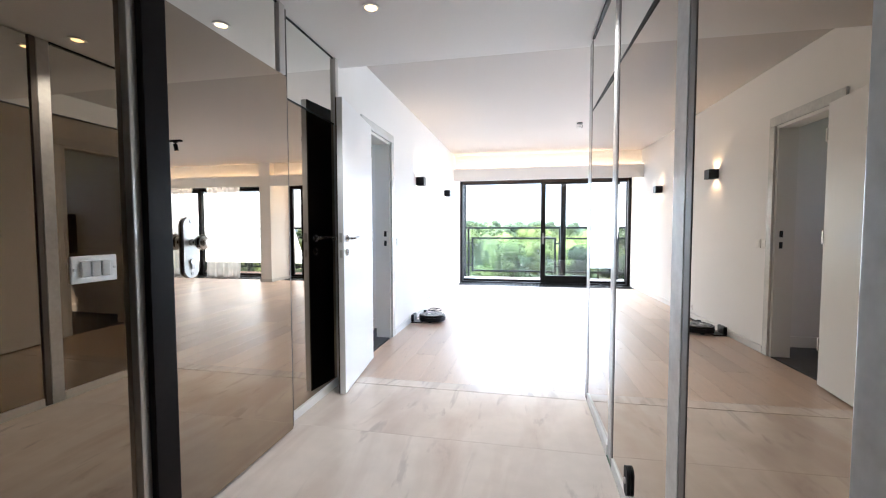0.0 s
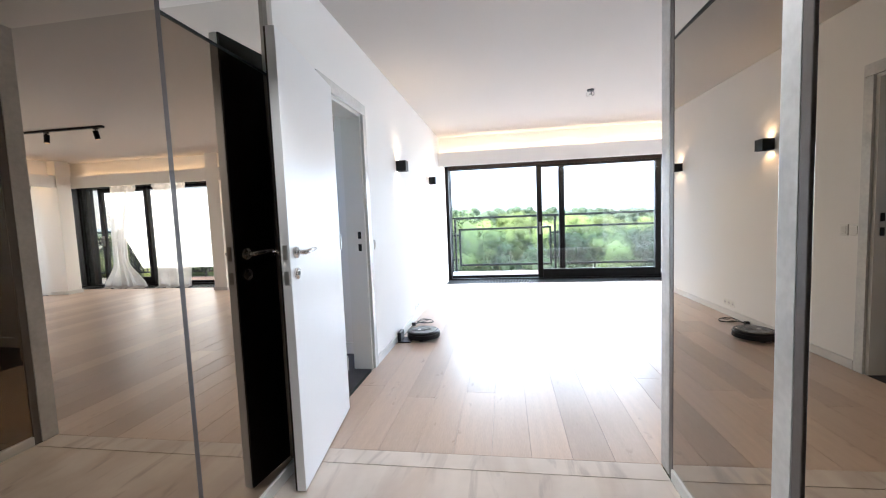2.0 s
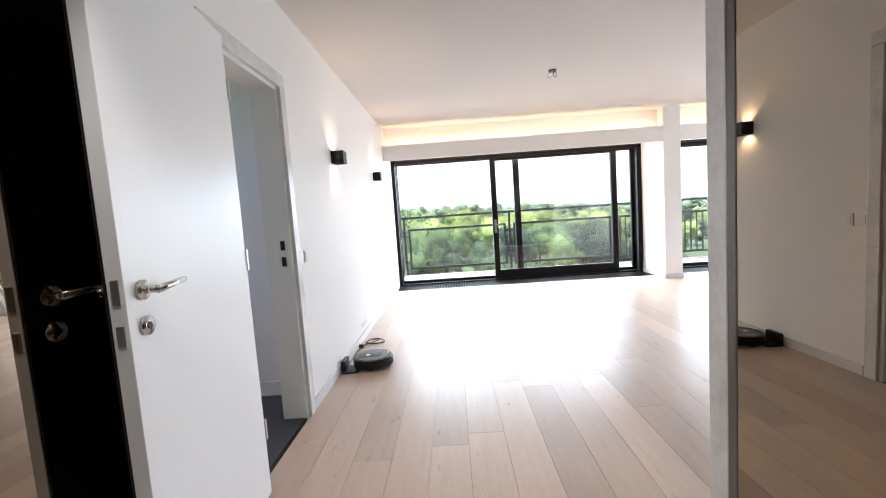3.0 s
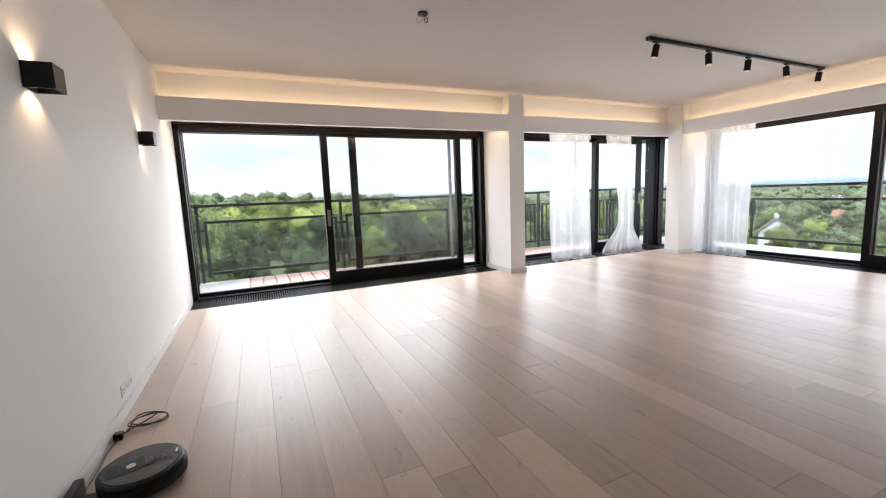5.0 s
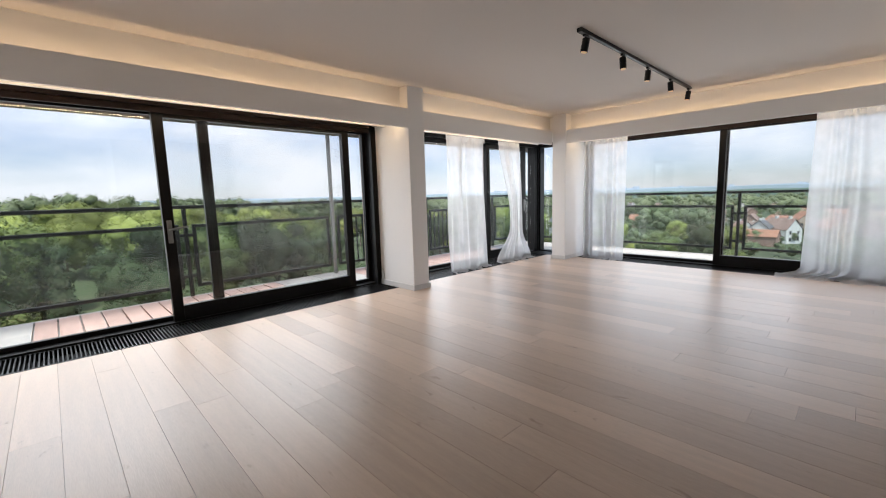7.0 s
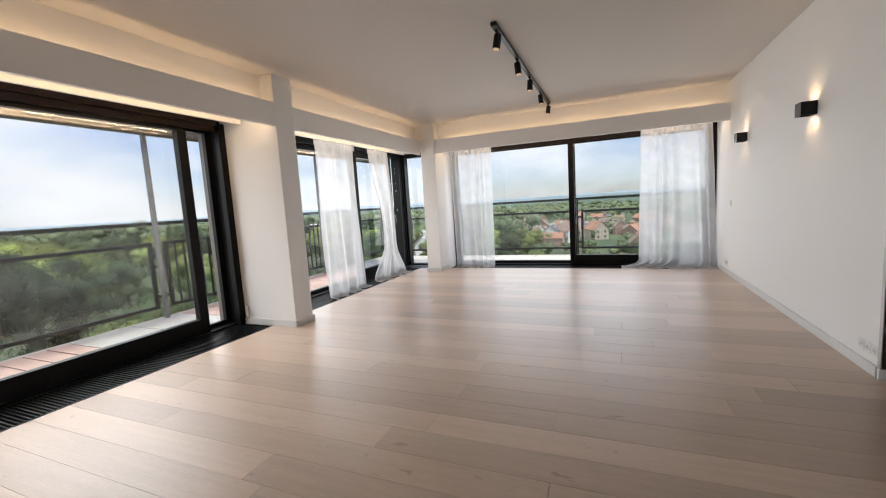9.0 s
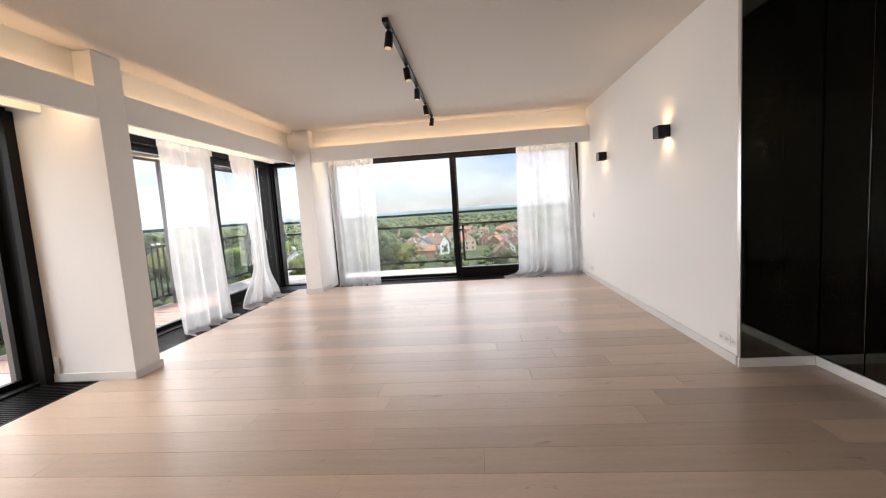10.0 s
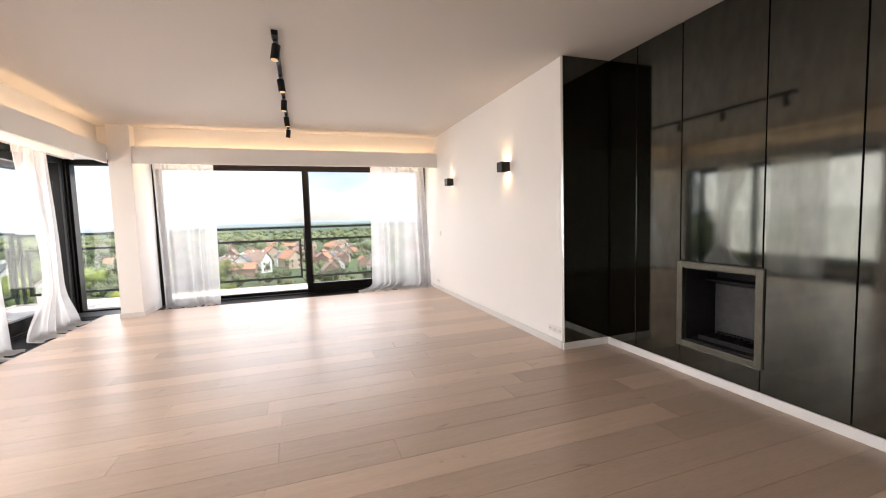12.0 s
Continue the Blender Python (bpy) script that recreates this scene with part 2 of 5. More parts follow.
PAINT = mat("white_paint", (0.83, 0.815, 0.80), 0.6, scale=1.5, vary=0.015, fine=180, bump=0.012)
# white ceiling darkened in its colour, offsetting too much bounce light there
CEIL = mat("ceiling_paint_darkened", (0.62, 0.59, 0.565), 0.75, scale=1.2, vary=0.015, fine=140, bump=0.012)
SKIRT = mat("skirting_paint", (0.66, 0.65, 0.64), 0.35, scale=5, vary=0.04, fine=90, bump=0.02)
TRIMG = mix_noise(mat("grey_marble_trim", (0.69, 0.69, 0.68), 0.22, scale=6, vary=0.12, fine=40, bump=0.01), (0.38, 0.38, 0.39), 3.0, 0.5, 0.75, (1, 1, 0.5), 1.5, 0.5)
OAK = mix_noise(mat("oiled_oak", (0.50, 0.385, 0.30), 0.33, scale=3.0, vary=0.11, fine=34, bump=0.06, rvary=0.10, stretch=(9, 0.7, 1), island=0.15, spec=0.46),
                (0.30, 0.205, 0.145), 0.9, 0.52, 0.85, (2.0, 0.5, 1), 0.6, 0.26)
OAK = mix_noise(OAK, (0.19, 0.125, 0.085), 9.0, 0.665, 0.76, (1.8, 0.7, 1), 0.4, 0.5)
SUBFLOOR = mat("dark_joint", (0.10, 0.075, 0.055), 0.8)
MARBLE = mix_noise(mix_noise(mat("beige_marble", (0.66, 0.585, 0.52), 0.16, scale=1.6, vary=0.08, fine=9, bump=0.004, rvary=0.05),
                   (0.47, 0.37, 0.31), 1.1, 0.46, 0.74, (2.4, 0.5, 1), 1.6, 0.6), (0.33, 0.28, 0.255), 2.6, 0.58, 0.67, (1.8, 0.45, 1), 2.0, 0.42)
ALU = mat("black_aluminium", (0.007, 0.0068, 0.007), 0.42, scale=9, vary=0.25, fine=80, bump=0.015, spec=0.14)
ALUBROWN = mat("bronze_aluminium", (0.042, 0.025, 0.017), 0.42, scale=9, vary=0.2, fine=80, bump=0.015, spec=0.16)
RAIL = mat("dark_grey_steel", (0.010, 0.0125, 0.0125), 0.5, spec=0.25, scale=7, vary=0.25, fine=60, bump=0.03)
POST = mat("grey_steel_post", (0.16, 0.165, 0.165), 0.5, scale=7, vary=0.15, fine=60, bump=0.03)
STRIPD = mat("dark_bronze_strip", (0.065, 0.058, 0.056), 0.4, 0.3, scale=6, vary=0.1, fine=90, bump=0.02)
EDGE = mat("bronze_edge_profile", (0.13, 0.115, 0.105), 0.4, 0.2, scale=6, vary=0.1, fine=90, bump=0.02)
METAL = mat("brushed_metal", (0.56, 0.55, 0.53), 0.30, 0.9, scale=6, vary=0.06, fine=120, bump=0.02, stretch=(1, 1, 0.1))
NICKEL = mat("satin_nickel", (0.74, 0.73, 0.70), 0.36, 0.55, scale=9, vary=0.04, fine=90, bump=0.0)
CHROME = mat("satin_chrome", (0.70, 0.69, 0.67), 0.16, 1.0, scale=9, vary=0.05, fine=90, bump=0.0)
BRONZE = mat("bronze_mirror", (0.285, 0.236, 0.180), 0.004, 1.0, scale=1.0, vary=0.03, fine=4, bump=0.0, rvary=0.003, coat=1.0)
BRONZE.node_tree.nodes["Principled BSDF"].inputs["Coat IOR"].default_value = 1.6
MIRROR = mat("clear_mirror", (0.80, 0.80, 0.76), 0.004, 1.0, scale=1.0, vary=0.02, fine=4, bump=0.0, rvary=0.003)
BLACKLAC = mat("black_lacquer_edge", (0.008, 0.006, 0.0055), 0.35, scale=4, vary=0.2, fine=50, bump=0.01, spec=0.10)
STEELBLK = mix_noise(mat("blackened_steel", (0.098, 0.102, 0.092), 0.06, 1.0, scale=1.3, vary=0.25, fine=14, bump=0.008, rvary=0.025, stretch=(1, 1, 0.45)),
                     (0.11, 0.113, 0.093), 2.2, 0.5, 0.8, (1, 1, 0.4), 1.0, 0.6)
STEELFRM = mat("grey_steel_frame", (0.115, 0.11, 0.09), 0.36, 0.7, scale=7, vary=0.2, fine=60, bump=0.03)
SOOT = mat("fireplace_lining", (0.022, 0.022, 0.024), 0.75, scale=5, vary=0.3, fine=30, bump=0.03, spec=0.2)
DOORW = mat("white_satin_door", (0.80, 0.80, 0.81), 0.34, scale=3, vary=0.012, fine=110, bump=0.01)
DOORB = mat("dark_wenge_door", (0.010, 0.008, 0.007), 0.5, scale=3, vary=0.3, fine=60, bump=0.03, stretch=(4, 4, 0.4))
PLASTIC = mat("white_plastic", (0.78, 0.77, 0.74), 0.35, scale=20, vary=0.01, fine=200, bump=0.0)
BLKPLAST = mat("black_plastic", (0.010, 0.010, 0.011), 0.35, scale=20, vary=0.15, fine=150, bump=0.02, spec=0.25)
GREYPLAST = mat("grey_satin_plastic", (0.032, 0.032, 0.034), 0.25, scale=20, vary=0.1, fine=150, bump=0.0, spec=0.4)
RUBBER = mat("black_cable", (0.012, 0.012, 0.012), 0.5, scale=30, vary=0.1, fine=150, bump=0.0)
SLATE = mat("slate_floor", (0.05, 0.05, 0.053), 0.5, scale=4, vary=0.25, fine=30, bump=0.1)
GLASS = pane_glass("window_glass", (0.985, 0.985, 0.985))
RAILGLASS = pane_glass("railing_glass", (0.90, 0.945, 0.925), 0.8, 0.0, 0.02)
FIREGREY = mat("worn_cast_iron", (0.075, 0.076, 0.08), 0.7, scale=4, vary=0.3, fine=25, bump=0.03)
SKIRTW = mat("bright_white_skirting", (0.88, 0.87, 0.87), 0.3, scale=5, vary=0.02, fine=90, bump=0.01)
VOILE = sheer("white_voile")
CONCRETE = mat("concrete_paver", (0.42, 0.395, 0.35), 0.8, scale=3, vary=0.14, fine=40, bump=0.12, island=0.08)
DECK = mat("red_deck_board", (0.44, 0.29, 0.23), 0.7, scale=4, vary=0.12, fine=30, bump=0.1, stretch=(6, 0.6, 1), island=0.10)
SLABC = mat("facade_concrete", (0.42, 0.40, 0.37), 0.85, scale=2, vary=0.12, fine=30, bump=0.1)
BULB = glow("warm_led", (1.0, 0.62, 0.28), 1.6)
BULBDIM = glow("warm_led_low", (1.0, 0.7, 0.4), 0.2)


# ---------------------------------------------------------------- builders
def box(bm, x0, y0, z0, x1, y1, z1, bevel=0.0, m=None):
    made = bmesh.ops.create_cube(bm, size=1.0)
    vs = made["verts"]
    for v in vs:
        v.co = Vector(((x0 + x1) / 2 + v.co.x * abs(x1 - x0), (y0 + y1) / 2 + v.co.y * abs(y1 - y0), (z0 + z1) / 2 + v.co.z * abs(z1 - z0)))
    if bevel:
        es = list({e for v in vs for e in v.link_edges})
        res = bmesh.ops.bevel(bm, geom=es, offset=bevel, segments=2, affect="EDGES", profile=0.6)
        vs = list({v for f in res["faces"] for v in f.verts} | {v for v in vs if v.is_valid})
    if m is not None:
        bmesh.ops.transform(bm, matrix=m, verts=vs)
    return bm


def cyl(bm, a, b, r0, r1=None, seg=20):
    a, b = Vector(a), Vector(b)
    r1 = r0 if r1 is None else r1
    made = bmesh.ops.create_cone(bm, cap_ends=True, segments=seg, radius1=r0, radius2=r1, depth=(b - a).length)
    turn = (b - a).to_track_quat("Z", "Y").to_matrix().to_4x4()
    bmesh.ops.transform(bm, matrix=Matrix.Translation((a + b) / 2) @ turn, verts=made["verts"])
    return bm


def link(name, bm, material, smooth=False):
    me = bpy.data.meshes.new(name)
    bm.to_mesh(me)
    bm.free()
    me.materials.append(material)
    if smooth:
        me.shade_smooth()
    return new(name, me)


def thing(name, at, label, category, group="", kind=""):
    ob = new(name)
    ob.location = at
    ob.empty_display_size = 0.1
    return tagged(ob, label, category, group, kind)


def under(ob, parent):
    ob.parent = parent
    if parent.type == "EMPTY":
        ob.matrix_parent_inverse = Matrix.Translation(-Vector(parent.location))
    return ob


def part(name, bm, material, parent, label="", smooth=False):
    ob = under(link(name, bm, material, smooth), parent)
    return tagged(ob, label) if label else ob


def bx(*args, **kw):
    return box(bmesh.new(), *args, **kw)


def cy(*args, **kw):
    return cyl(bmesh.new(), *args, **kw)


def struct(name, bm, material, label, category):
    return tagged(link(name, bm, material), label, category, kind="structure")


# ---------------------------------------------------------------- room shell
bm = bmesh.new()
box(bm, -1.10, 3.03, -0.05, -0.95, 3.64, 2.49)
box(bm, -1.10, 4.28, -0.05, -0.95, 8.70, 2.49)
box(bm, -1.10, 3.64, 1.97, -0.95, 4.28, 2.49)
wall_left = struct("wall_west", bm, PAINT, "smooth white painted wall with a doorway", "wall")
struct("wall_south", bx(3.02, 3.40, -0.05, 7.07, 3.55, 2.49), PAINT, "smooth white painted wall with two wall lamps", "wall")
struct("wall_hall_west", bx(-1.14, -1.4, -0.05, -1.02, 3.03, 2.49), PAINT, "white wall behind the mirror panels", "wall")
struct("wall_hall_east", bx(0.83, -1.4, -0.05, 0.93, 3.20, 2.49), PAINT, "white wall behind the mirror panels", "wall")
struct("wall_hall_south", bx(-1.02, -1.55, -0.05, 0.83, -1.4, 2.49), PAINT, "plain white wall closing the hall", "wall")
struct("wall_fireplace", bx(0.93, 2.60, -0.05, 1.735, 3.06, 2.49), SOOT, "core of the black fireplace wall", "wall")
bm = bmesh.new()
box(bm, 2.245, 2.60, -0.05, 3.02, 3.06, 2.49)
box(bm, 1.735, 2.60, -0.05, 2.245, 3.06, 0.235)
box(bm, 1.735, 2.60, 0.775, 2.245, 3.06, 2.49)
struct("wall_fireplace_core", bm, SOOT, "core of the black fireplace wall", "wall")
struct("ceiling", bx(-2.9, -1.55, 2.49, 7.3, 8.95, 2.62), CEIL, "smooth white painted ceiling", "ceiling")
struct("ceiling_hall", bx(-1.02, -1.4, 2.28, 0.83, 3.175, 2.49), PAINT, "white hall ceiling, set a little lower", "ceiling")

# fins between the windows, up to the ceiling
struct("column_north", bx(3.12, 7.95, -0.05, 3.37, 8.70, 2.49, bevel=0.004), PAINT, "white plastered wall fin between two windows", "column")
struct("column_corner", bx(6.35, 7.69, -0.05, 7.07, 7.94, 2.49, bevel=0.004), PAINT, "white plastered wall fin near the glazed corner", "column")

# beam boards with an open cove above and a curtain pocket behind
for nm, q in (("beam_north", (-0.95, 7.95, 2.00, 3.12, 7.99, 2.225)), ("beam_bay", (3.37, 7.95, 2.00, 6.36, 7.99, 2.225)), ("beam_east", (6.37, 3.55, 2.00, 6.41, 7.69, 2.225))):
    struct(nm, bx(*q, bevel=0.003), PAINT, "white plaster beam board below a lit cove", "beam")
bm = bmesh.new()
box(bm, -0.95, 8.10, 2.14, 7.25, 8.92, 2.49)
box(bm, 6.52, 7.94, 2.14, 7.25, 8.10, 2.49)
box(bm, 6.52, 3.55, 2.14, 7.25, 7.69, 2.49)
box(bm, -0.95, 7.99, 2.14, 3.12, 8.10, 2.152)
box(bm, 3.37, 7.99, 2.14, 6.52, 8.10, 2.152)
box(bm, 6.41, 3.55, 2.14, 6.52, 7.69, 2.152)
struct("lintel", bm, PAINT, "white lintel with a lit ledge", "lintel")
bm = bmesh.new()
box(bm, -2.9, 2.4, -0.3, -2.8, 3.2, 2.49)
box(bm, -2.9, 4.45, -0.3, -2.8, 5.3, 2.49)
box(bm, -2.9, 3.2, -0.3, -2.8, 4.45, 1.50)
box(bm, -2.9, 3.2, 2.2, -2.8, 4.45, 2.49)
box(bm, -2.8, 4.62, -0.05, -1.10, 4.72, 2.49)
box(bm, -2.8, 2.9, -0.05, -1.10, 3.0, 2.49)
struct("wall_side_room", bm, PAINT, "white walls of the dim side room", "wall")
struct("floor_side_room", bx(-2.8, 3.0, -0.06, -0.97, 4.62, -0.002), SLATE, "dark slate floor of the side room", "floor")
struct("baseboard_side_room", bx(-2.8, 4.605, 0.0, -1.10, 4.618, 0.10), PAINT, "white baseboard", "baseboard")



def lit_shelf():
    """Open wall box with a warm light under its top, deep in the side room."""
    f = thing("wall_shelf", (-2.45, 4.60, 0.83), "open wall shelf box lit warm from inside", "shelf")
    part("back", bx(-2.72, 4.606, 0.83, -2.19, 4.618, 1.28), PLASTIC, f)
    for q in ((-2.735, 4.47, 0.80, -2.175, 4.606, 0.83), (-2.735, 4.47, 1.28, -2.175, 4.606, 1.31), (-2.735, 4.47, 0.83, -2.72, 4.606, 1.28), (-2.19, 4.47, 0.83, -2.175, 4.606, 1.28)):
        part("board", bx(*q, bevel=0.002), DOORB, f)
    part("light_strip", bx(-2.70, 4.50, 1.268, -2.21, 4.515, 1.279), BULB, f, "glowing warm strip")
    lamp("shelf_strip_lamp", "AREA", pose(-2.455, 4.508, 1.266), 3.0, WARM, size=0.48, size_y=0.012)


lit_shelf()

# baseboards
for q in ((-0.948, 4.355, 0.0, -0.933, 8.22, 0.065), (3.02, 3.552, 0.0, 6.75, 3.567, 0.065), (3.105, 7.935, 0.0, 3.385, 7.949, 0.065), (3.105, 7.95, 0.0, 3.119, 8.68, 0.065),
          (3.371, 7.95, 0.0, 3.385, 8.24, 0.065), (6.335, 7.675, 0.0, 6.349, 7.955, 0.065), (6.35, 7.675, 0.0, 6.72, 7.689, 0.065), (6.35, 7.941, 0.0, 6.72, 7.955, 0.065)):
    struct("baseboard", bx(*q, bevel=0.002), SKIRT, "pale grey painted baseboard", "baseboard")
struct("baseboard_black_wall", bx(0.93, 3.082, 0.0, 2.985, 3.096, 0.06, bevel=0.002), SKIRTW, "white baseboard below the black wall", "baseboard")
struct("baseboard_black_return", bx(2.985, 3.097, 0.0, 2.998, 3.567, 0.06, bevel=0.002), SKIRTW, "white baseboard below the black wall", "baseboard")


# ---------------------------------------------------------------- windows
def frame_x(bm, x0, x1, z0, z1, y0, y1, w, wb=None, wt=None):
    """A frame in a wall along x."""
    wb, wt = wb or w, wt or w
    box(bm, x0, y0, z0, x0 + w, y1, z1, 0.004)
    box(bm, x1 - w, y0, z0, x1, y1, z1, 0.004)
    box(bm, x0 + w, y0, z0, x1 - w, y1, z0 + wb, 0.004)
    box(bm, x0 + w, y0, z1 - wt, x1 - w, y1, z1, 0.004)
    return bm


SWAP = Matrix(((0, 1, 0, 0), (1, 0, 0, 0), (0, 0, 1, 0), (0, 0, 0, 1)))


def swapped(bm):
    """Turns a part built along x into one along y."""
    bmesh.ops.transform(bm, matrix=SWAP, verts=bm.verts)
    bmesh.ops.reverse_faces(bm, faces=bm.faces)
    return bm


def glass_part(bm, parent, material=None):
    ob = part("pane", bm, material or GLASS, parent)
    ob.visible_shadow = False
    return ob


def window_north():
    w = thing("window_1", (1.1, 8.77, 0), "wide black aluminium sliding window, closed", "window", kind="structure")
    part("window_frame", frame_x(bmesh.new(), -0.95, 3.12, -0.04, 2.14, 8.70, 8.86, 0.055, 0.06, 0.075), ALU, w)
    part("head_rail", bx(-0.89, 8.685, 2.02, 3.06, 8.70, 2.075, bevel=0.003), ALUBROWN, w)
    part("head_cover", bx(-0.945, 8.655, 2.078, 3.04, 8.698, 2.136, bevel=0.004), ALUBROWN, w, "dark brown cover strip")
    part("jamb_cover", bx(3.045, 8.64, -0.02, 3.118, 8.70, 2.10, bevel=0.004), ALU, w)
    a = part("fixed_sash", frame_x(bmesh.new(), -0.935, 1.12, 0.02, 2.065, 8.80, 8.85, 0.05, 0.045, 0.05), ALU, w)
    glass_part(bx(-0.89, 8.82, 0.06, 1.075, 8.826, 2.02), a)
    a = part("fixed_sash", frame_x(bmesh.new(), 1.12, 3.06, 0.02, 2.065, 8.80, 8.85, 0.05, 0.045, 0.05), ALU, w)
    glass_part(bx(1.165, 8.82, 0.06, 3.015, 8.826, 2.02), a)
    a = part("sliding_sash", frame_x(bmesh.new(), 0.68, 2.75, 0.02, 2.06, 8.715, 8.785, 0.09, 0.15, 0.075), ALU, w)
    glass_part(bx(0.765, 8.745, 0.165, 2.665, 8.751, 1.99), a)
    bm = bmesh.new()
    box(bm, 0.705, 8.695, 0.80, 0.745, 8.716, 1.02, 0.004)
    cyl(bm, (0.725, 8.70, 0.93), (0.725, 8.655, 0.93), 0.011)
    cyl(bm, (0.715, 8.655, 0.93), (0.87, 8.65, 0.955), 0.010, 0.009)
    part("handle", bm, POST, w, "grey lever handle")


def window_bay():
    w = thing("window_2", (5.2, 8.77, 0), "black aluminium window with a closed glazed door", "window", kind="structure")
    part("window_frame", frame_x(bmesh.new(), 3.37, 7.05, -0.04, 2.14, 8.70, 8.86, 0.055, 0.06, 0.075), ALU, w)
    a = part("fixed_sash", frame_x(bmesh.new(), 3.43, 5.57, 0.02, 2.065, 8.79, 8.85, 0.05, 0.05, 0.07), ALU, w)
    glass_part(bx(3.475, 8.82, 0.065, 5.525, 8.826, 2.0), a)
    a = part("door_sash", frame_x(bmesh.new(), 5.485, 6.66, 0.02, 2.06, 8.715, 8.785, 0.085, 0.15, 0.09), ALU, w)
    glass_part(bx(5.565, 8.745, 0.165, 6.58, 8.751, 1.975), a)
    part("corner_mullion", bx(6.93, 8.705, 0.0, 6.996, 8.855, 2.07, bevel=0.004), ALU, w)
    glass_part(bx(6.66, 8.78, 0.02, 6.928, 8.786, 2.065), w)
    bm = bmesh.new()
    box(bm, 6.585, 8.695, 0.84, 6.625, 8.716, 1.06, 0.004)
    cyl(bm, (6.605, 8.70, 1.0), (6.605, 8.655, 1.0), 0.010)
    cyl(bm, (6.605, 8.655, 1.01), (6.615, 8.65, 0.86), 0.010, 0.008)
    part("handle", bm, POST, w, "grey lever handle")
    c = thing("window_3", (7.15, 8.3, 0), "narrow black corner window beside a black post", "window", kind="structure")
    part("corner_post", bx(7.05, 8.70, -0.04, 7.23, 8.86, 2.14, bevel=0.005), ALU, c)
    part("post_rib", bx(7.035, 8.68, -0.02, 7.075, 8.70, 2.12, bevel=0.003), ALU, c)
    part("window_frame", swapped(frame_x(bmesh.new(), 7.94, 8.70, -0.04, 2.14, 7.08, 7.22, 0.05, 0.06, 0.075)), ALU, c)
    glass_part(swapped(bx(7.985, 7.15, 0.02, 8.655, 7.156, 2.07)), c)


def window_east():
    w = thing("window_4", (7.15, 5.6, 0), "wide black aluminium sliding window, closed", "window", kind="structure")
    part("window_frame", swapped(frame_x(bmesh.new(), 3.55, 7.69, -0.04, 2.14, 7.07, 7.23, 0.055, 0.06, 0.075)), ALU, w)
    part("head_rail", swapped(bx(3.61, 7.055, 2.02, 7.63, 7.07, 2.075, bevel=0.003)), ALUBROWN, w)
    a = part("fixed_sash", swapped(frame_x(bmesh.new(), 5.52, 7.64, 0.02, 2.065, 7.16, 7.21, 0.05, 0.045, 0.05)), ALU, w)
    glass_part(swapped(bx(5.565, 7.18, 0.06, 7.595, 7.186, 2.02)), a)
    a = part("sliding_sash", swapped(frame_x(bmesh.new(), 3.60, 5.625, 0.02, 2.06, 7.085, 7.155, 0.085, 0.15, 0.06)), ALU, w)
    glass_part(swapped(bx(3.68, 7.115, 0.165, 5.545, 7.121, 2.005)), a)


window_north()
window_bay()
window_east()


# ---------------------------------------------------------------- floor grilles of the convectors
def grille(x0, x1, y0, y1, along_y, singles):
    g = thing("floor_grille", ((x0 + x1) / 2, (y0 + y1) / 2, 0), "black slatted convector grille set in the floor", "grille", "floor grilles")
    bm = bmesh.new()
    box(bm, x0, y0, -0.09, x1, y1, -0.06)
    part("trough", bm, SOOT, g)
    bm = bmesh.new()
    w = 0.018
    box(bm, x0, y0, -0.06, x1, y0 + w, 0.002)
    box(bm, x0, y1 - w, -0.06, x1, y1, 0.002)
    box(bm, x0, y0 + w, -0.06, x0 + w, y1 - w, 0.002)
    box(bm, x1 - w, y0 + w, -0.06, x1, y1 - w, 0.002)
    part("frame", bm, ALU, g)
    a, b = (y0, y1) if along_y else (x0, x1)
    n = int((b - a - 2 * w) / 0.027)
    rest = bmesh.new()
    shared = None
    for i in range(n):
        c = a + w + 0.0135 + i * 0.027
        q = (x0 + w, c - 0.0045, -0.05, x1 - w, c + 0.0045, 0.0) if along_y else (c - 0.0045, y0 + w, -0.05, c + 0.0045, y1 - w, 0.0)
        if not singles:
            box(rest, *q)
        elif shared is None:
            shared = part("slat", bx(*q), ALU, g)
        else:
            ob = under(new("slat", shared.data), g)
            ob.location.x = i * 0.027
    if not singles:
        tagged(part("slats", rest, ALU, g), kind="stuff")
    else:
        rest.free()


grille(-0.93, 3.10, 8.25, 8.69, False, True)
grille(3.39, 6.70, 8.25, 8.69, False, False)
grille(6.73, 7.06, 3.57, 7.66, True, False)
struct("floor_bay_corner", bx(6.70, 7.95, -0.06, 7.07, 8.69, 0.0), ALU, "black metal floor plate in the glazed corner", "floor")


# ---------------------------------------------------------------- hall: mirror panels, strips, doors
def panel(name, bm, material, label, at, group="mirror panels"):
    ob = link(name, bm, material)
    return tagged(ob, label, "mirror", group)


BR = "bronze-tinted mirror panel fixed to the hall wall"
CL = "clear mirror strip above the bronze panels"
for y0, y1 in ((-1.38, 0.30), (0.34, 1.438)):
    panel("bronze_mirror", bx(-0.885, y0, 0.055, -0.875, y1, 1.912, bevel=0.001), BRONZE, BR, None)
    panel("clear_mirror", bx(-0.885, y0, 1.922, -0.875, y1, 2.27, bevel=0.001), MIRROR, CL, None)
panel("bronze_mirror", bx(-0.925, 2.375, 0.055, -0.915, 2.985, 1.825, bevel=0.001), BRONZE, BR, None)
panel("clear_mirror", bx(-0.925, 2.375, 1.835, -0.915, 2.985, 2.27, bevel=0.001), MIRROR, CL, None)
